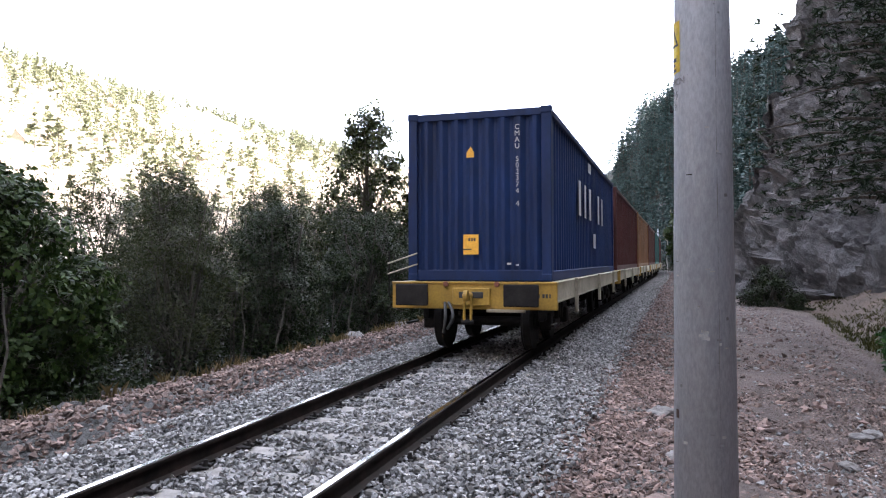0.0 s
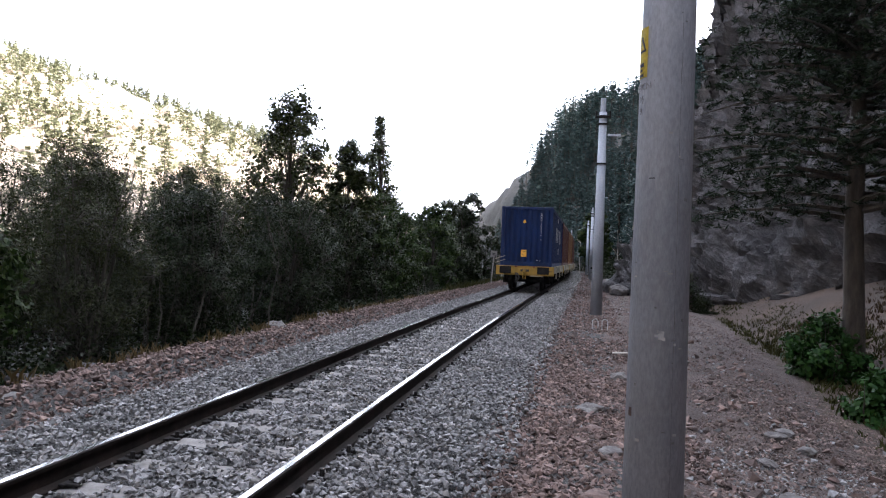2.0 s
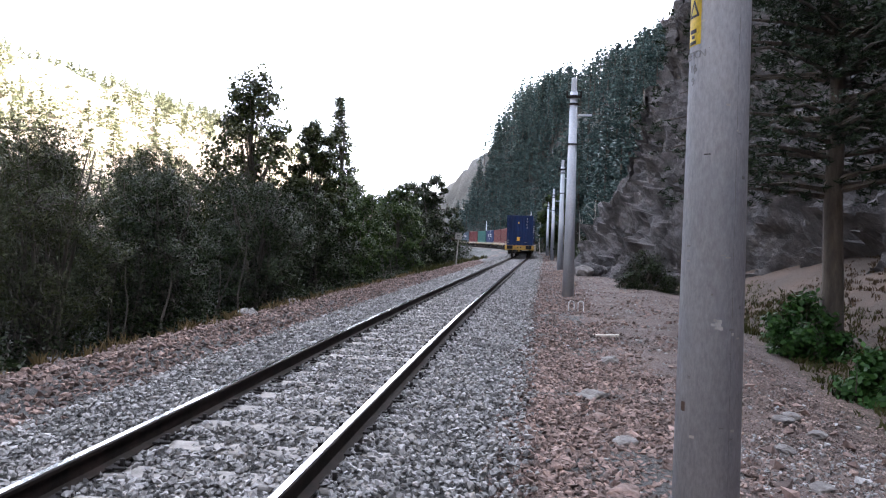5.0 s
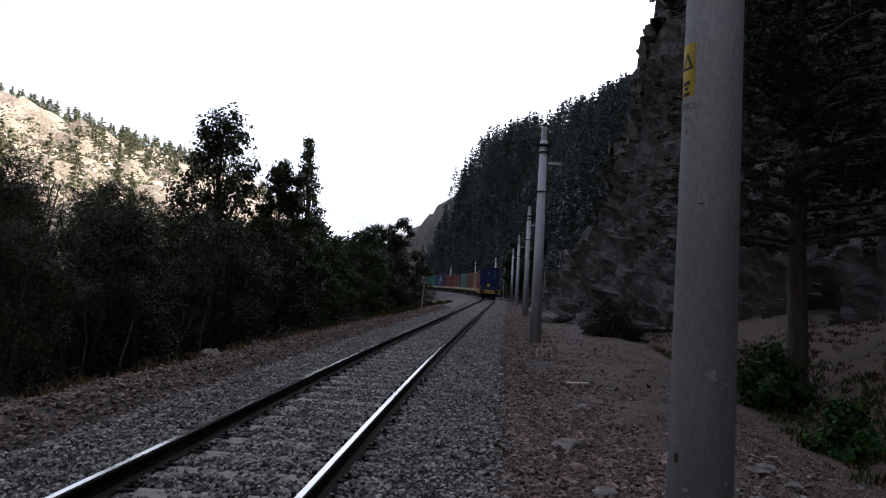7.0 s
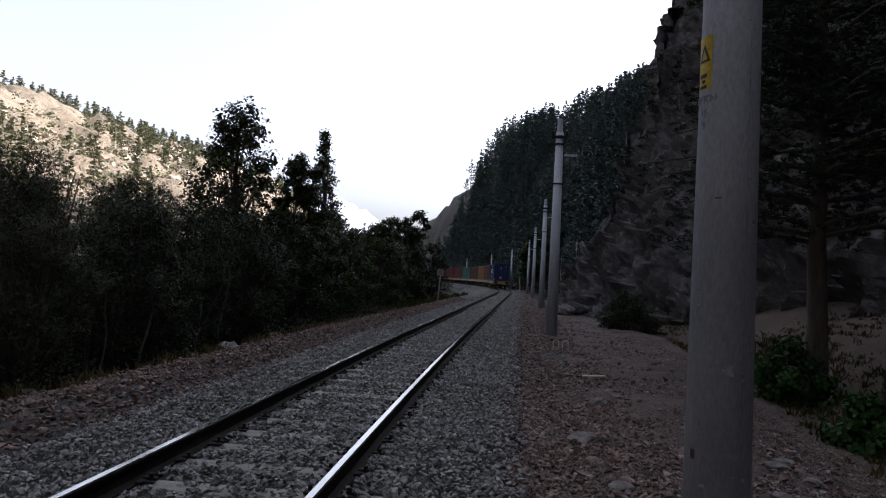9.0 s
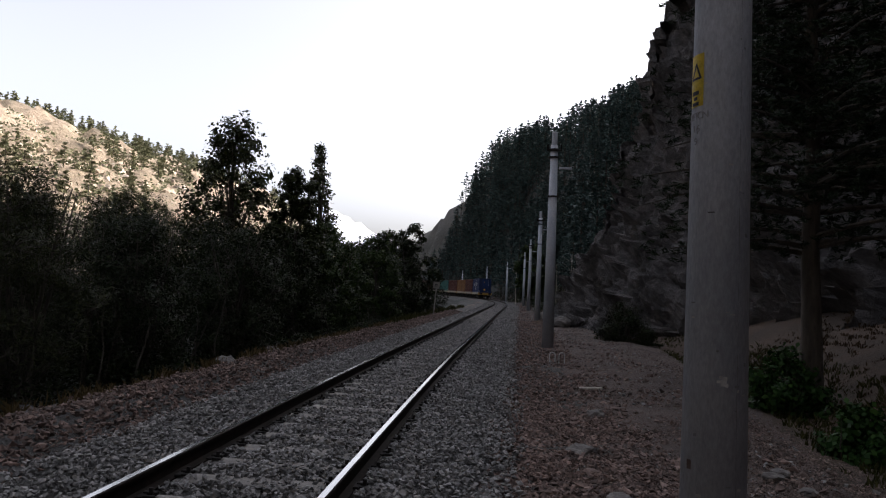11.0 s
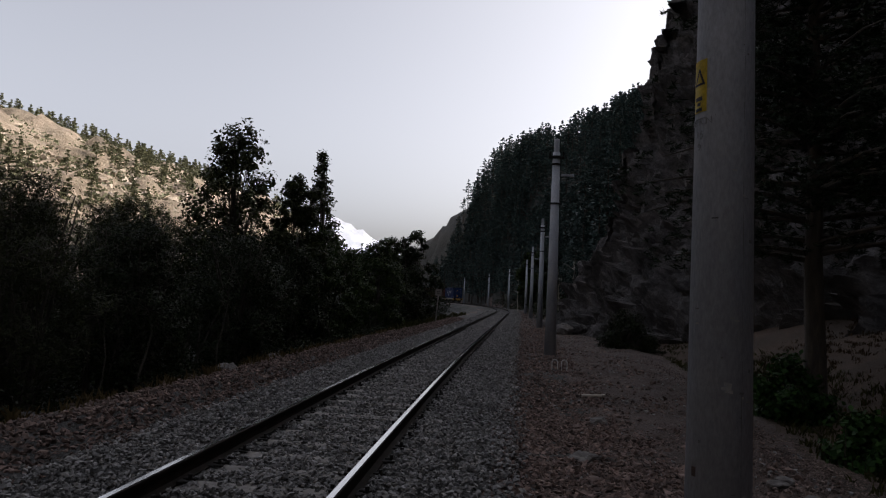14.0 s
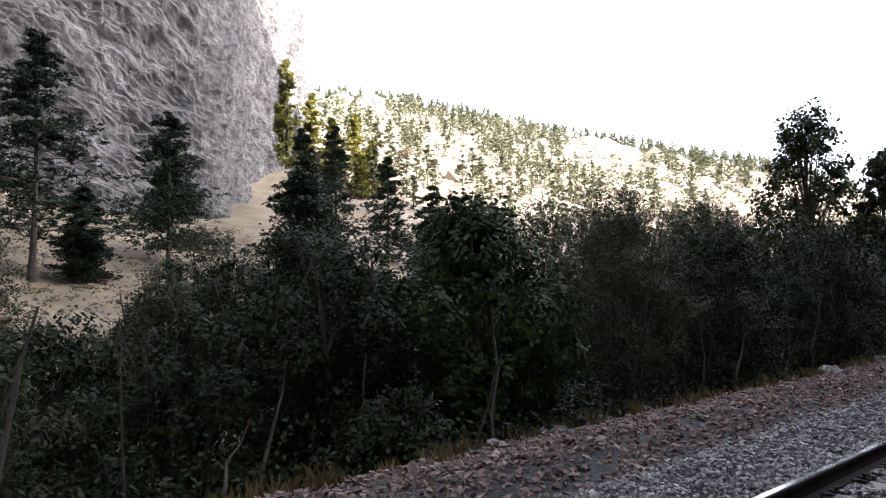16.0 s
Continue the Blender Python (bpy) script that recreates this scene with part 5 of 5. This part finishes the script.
# ---- undergrowth and grass ----
def build_undergrowth():
    r2 = np.random.default_rng(44)
    n = 900
    s, d = r2.uniform(0, 60, n), -4.9 - 9 * r2.random(n) ** 1.3
    xy = np.array([on_line(a, b)[:2] for a, b in zip(s, d)])
    z = land(xy[:, 0], xy[:, 1])[0]
    high = r2.uniform(0.4, 1.7, n) * np.interp(d, [-14, -6.5, -4.9], [1.1, 0.9, 0.25])
    k = 75
    c = np.repeat(np.column_stack([xy, z]), k, axis=0) + r2.normal(0, 1, (n * k, 3)) * [0.38, 0.38, 0]
    c[:, 2] += np.repeat(high, k) * r2.random(n * k) ** 0.8
    v, f = leaf_quads(r2, c, 0.11, 0.055)
    tagged(fast_mesh("undergrowth", v, f, M_LEAF_DARK), "tangled dark undergrowth below the riverside trees", "undergrowth", kind="stuff")
    stems = []
    for _ in range(200):
        a, b = r2.uniform(2, 60), -5.0 - 6 * r2.random()
        x, y, _h = on_line(a, b)
        z0 = ground_z(x, y)
        h = r2.uniform(0.8, 2.6)
        f5 = np.linspace(0, 1, 5)[:, None]
        pts = np.array([x, y, z0]) + f5 * np.array([r2.normal(0, 0.35), r2.normal(0, 0.35), h]) + np.cumsum(r2.normal(0, 0.05, (5, 3)), axis=0)
        stems.append(tube_along(pts, np.linspace(0.028, 0.008, 5) * r2.uniform(0.6, 1.5), 4))
    v, f = join(stems)
    tagged(fast_mesh("bare_stems", v, f, M_BARK), "thin bare stems in the dark undergrowth", "stems", kind="stuff")


build_undergrowth()


def blades(name, mat, label, n, s0, s1, off, high, seed, clump=9, edge=False):
    """Grass in clumps: narrow upright leaves that lean outwards."""
    r3 = np.random.default_rng(seed)
    m = n // clump
    s = r3.uniform(s0, s1, m)
    d = r3.uniform(*off, m) + (path_edge(s) if edge else 0)
    xy = np.array([on_line(a, b)[:2] for a, b in zip(s, d)])
    z = land(xy[:, 0], xy[:, 1])[0]
    base = np.repeat(np.column_stack([xy, z - 0.03]), clump, axis=0) + r3.normal(0, 0.06, (m * clump, 3)) * [1, 1, 0]
    h = r3.uniform(*high, (m * clump, 1)) * np.repeat(r3.uniform(0.5, 1.1, m), clump)[:, None]
    a = r3.uniform(0, 2 * np.pi, (m * clump, 1))
    lean = np.hstack([np.cos(a), np.sin(a), np.zeros_like(a)])
    side = np.hstack([-np.sin(a), np.cos(a), np.zeros_like(a)]) * 0.012
    up = np.array([0, 0, 1.0])
    tip = base + up * h + lean * h * r3.uniform(0.1, 0.7, (m * clump, 1))
    mid = base + up * h * 0.6 + lean * h * 0.15
    v = np.stack([base - side, base + side, mid + side, tip, mid - side], 1).reshape(-1, 3)
    f = np.arange(5 * m * clump).reshape(-1, 5)
    return tagged(fast_mesh(name, v, f, mat), label, "grass", kind="stuff")


blades("dry_grass", M_STRAW, "dry straw coloured grass along the track bank", 4500, 2, 45, (-5.2, -3.7), (0.05, 0.26), 51, clump=14)
blades("green_herbs", M_HERB, "yellow green grass and herbs before the cliff", 12000, 11, 40, (0.6, 3.0), (0.06, 0.22), 52, edge=True)
blades("slope_grass", M_DRYBROWN, "dry brown grass on the slope below the cliff", 14000, 6, 42, (1.5, 6.0), (0.04, 0.16), 53, edge=True)
blades("verge_herbs", M_HERB, "green herbs at the edge of the ballast", 1500, 36, 75, (-4.8, -3.3), (0.15, 0.5), 54)


# ---- signs, trunks and small things ----
def build_sign():
    x, y = -2.55, 48.0
    g = empty("track_sign", pose(x, y, ground_z(x, y) - 0.1, 0, 4, -8), label="small white square sign on a leaning grey post", category="sign")
    part("post", box(0.07, 0.07, 2.2, (0, 0, 1.1), 0.008), M_SLEEPER, g)
    plate = part("sign_plate", box(0.42, 0.03, 0.42, (0, -0.05, 2.05), 0.006), M_SLEEPER, g)
    part("sign_mark", box(0.22, 0.006, 0.05, (0, -0.068, 2.1)), M_BLACK, plate)
    part("sign_mark", box(0.16, 0.006, 0.05, (0, -0.068, 2.0)), M_BLACK, plate)


build_sign()


def build_hook():
    x, y = 3.25, 21.1
    g = empty("steel_loop", pose(x, y, ground_z(x, y) - 0.02), label="bent pale steel loops sticking out of the dirt", category="steel bar")
    for dx in (0, 0.24):
        f = np.linspace(0, np.pi, 9)
        pts = np.column_stack([dx + 0.07 * np.cos(f), 0 * f, 0.22 + 0.07 * np.sin(f)])
        pts = np.vstack([[dx + 0.07, 0, -0.05], pts, [dx - 0.07, 0, -0.05]])
        v, fc = tube_along(pts, np.full(len(pts), 0.014), 6)
        fast_mesh("loop", v, fc, M_WHITE, g, smooth=True)


build_hook()


def build_plank():
    """A split board lying on the rubble."""
    x, y = 3.57, 16.1
    bm = box(0.62, 0.13, 0.035, (0, 0, 0), 0.008)
    for v in bm.verts:
        v.co.z += 0.012 * math.sin(v.co.x * 9) + (0.02 if v.co.x > 0.25 else 0)
        v.co.y *= 1.0 - 0.35 * (v.co.x > 0.25)
    ob = part("plank", bm, M_PALEBARK, None)
    ob.matrix_basis = pose(x, y, ground_z(x, y) + 0.03, 2, -4, -38)
    tagged(ob, "short weathered wooden board lying on rubble", "plank")


build_plank()


def dead_tree(x, y, h, seed, label):
    r4 = np.random.default_rng(seed)
    g = empty("dead_tree", pose(x, y, ground_z(x, y) - 0.2), label=label, category="tree", group="bare trees")
    f = np.linspace(0, 1, 8)[:, None]
    pts = f * [r4.normal(0, 0.25), r4.normal(0, 0.25), h] + np.cumsum(r4.normal(0, 0.05, (8, 3)), axis=0)
    v, fc = tube_along(pts, 0.05 * (1 - 0.8 * f[:, 0]), 7)
    fast_mesh("trunk", v, fc, M_PALEBARK, g, smooth=True)
    for k in range(7):
        i = int(r4.integers(3, 7))
        e = pts[i] + [r4.normal(0, 0.7), r4.normal(0, 0.7), r4.uniform(0.3, 1.1)]
        v, fc = tube_along(np.stack([pts[i], (pts[i] + e) / 2 + r4.normal(0, 0.08, 3), e]), [0.016, 0.011, 0.004], 5)
        fast_mesh("limb", v, fc, M_PALEBARK, g)


SPARE = [o for o in scene.objects if o.name.split(".")[0] == "tree" and o.get("group") == "trees along the river"][11:24]
r6 = random.Random(8)
for k in range(34):
    x, y = (r6.uniform(-27, -13), r6.uniform(26, 62)) if k < 22 else (r6.uniform(-13, -6.5), r6.uniform(56, 100))
    if k >= 28:
        x, y = r6.uniform(-26, -15), r6.uniform(4, 24)
    src = SPARE[k % len(SPARE)]
    z = ground_z(x, y) - 0.3 if k < 28 else ground_z(x, y) - 1.3
    copy_thing(src, pose(x, y, z, 0, 0, r6.uniform(0, 360)))


def build_slope_cover():
    """Bushes on the bank beyond the spur, and stones and tufts on the slope across the river."""
    r7 = np.random.default_rng(77)
    n, k = 400, 80
    s, d = r7.uniform(54, 170, n), 4.6 + 11 * r7.random(n)
    xy = np.array([on_line(a, b)[:2] for a, b in zip(s, d)])
    z = land(xy[:, 0], xy[:, 1])[0]
    c = np.repeat(np.column_stack([xy, z]), k, axis=0) + r7.normal(0, 1, (n * k, 3)) * [0.8, 0.8, 0]
    c[:, 2] += np.repeat(r7.uniform(0.5, 2.4, n), k) * r7.random(n * k)
    v, f = leaf_quads(r7, c, 0.28, 0.16)
    tagged(fast_mesh("bank_bushes", v, f, M_LEAF_DARK), "dark bushes on the bank below the forest", "bushes", kind="stuff")
    p, _, _ = scatter(r7, 2600, -95, -60, 28, 75, 0.8)
    v, f = stones_at(r7, p, r7.uniform(0.08, 0.6, len(p)) * r7.random(len(p)))
    tagged(fast_mesh("slope_stones", v, f, M_PALEROCK), "loose pale stones on the dry slope across the river", "stones", kind="stuff")
    p, _, _ = scatter(r7, 1500, -95, -60, 28, 75, 0.8)
    c = np.repeat(p, 14, axis=0) + r7.normal(0, 1, (len(p) * 14, 3)) * [0.16, 0.16, 0.06] + [0, 0, 0.12]
    v, f = leaf_quads(r7, c, 0.22, 0.05)
    tagged(fast_mesh("slope_tufts", v, f, M_HERB), "low dry tufts on the slope across the river", "grass", kind="stuff")


build_slope_cover()
for k, (x, y, h) in enumerate([(6.3, 63, 5.0), (7.4, 62, 5.6), (5.2, 68, 4.6), (3.6, 112, 7.0)]):
    dead_tree(x, y, h, 300 + k, "pale bare trunk with few dead limbs")
build_tree("tree", 5.4, 100, 8.5, 2.6, "light green leafy tree at the foot of the mountain", M_LEAF_GREEN, 311, leaves=7000, leaf=(0.4, 0.25), stems=2, crown_from=0.3, group="trees along the river")


def far_mountain():
    """A range at the end of the valley, pale with painted haze."""
    verts, faces = [], []
    azs = np.linspace(-30, 4, 70)
    for j, f in enumerate((0.0, 0.5, 1.0)):
        for a in azs:
            el = 6.2 * math.exp(-((a + 15.5) / 8.0) ** 2) + 0.5 * noise.noise((a * 0.6, 0, 3)) + 0.25 * noise.noise((a * 2, 0, 3))
            r = 2600 + 500 * f
            verts.append((r * math.sin(radians(a)), r * math.cos(radians(a)), -60 + f * (60 + math.tan(radians(max(el, 0.3))) * 3100)))
    n = len(azs)
    for j in range(2):
        for i in range(n - 1):
            faces.append((j * n + i, j * n + i + 1, (j + 1) * n + i + 1, (j + 1) * n + i))
    tagged(mesh_ob("backdrop_mountain", verts, faces, M_FARHILL_HAZE, smooth=True), "mountain at the valley's end with haze in its pale colour", "mountain", kind="structure")


# distance haze is put into this pale blue grey
M_FARHILL_HAZE = surface("mountain_haze_colour", (0.34, 0.37, 0.43), (0.40, 0.43, 0.49), 0.002, 1.0, bump=0.0)
far_mountain()


def rolled(t):
    """How far the train has gone."""
    return SPEED * t + GAIN * max(0.0, t - 7) ** 2


def motions():
    for ob, ahead in RUN:
        rows = []
        for k in range(0, 33):
            t = k * 0.5
            s = REAR0 + rolled(t) + ahead
            ax, ay, _ = on_line(s + 1.9)
            bx, by, _ = on_line(s + 11.05)
            a = math.atan2(bx - ax, by - ay)
            rows.append((t, pose(ax - 1.9 * math.sin(a), ay - 1.9 * math.cos(a), 0, 0, 0, -math.degrees(a))))
        walk(ob, rows)
    # the last wagon's wheels turn as it rolls
    axles = [o for o in wagon.children if o.name.split(".")[0] == "wheelset"]
    for ax in axles:
        y = ax.matrix_basis.translation.y
        walk(ax, [(k / 30, pose(0, y, 0.46, -math.degrees(rolled(k / 30) / 0.46) % 360)) for k in range(0, 481)])


motions()
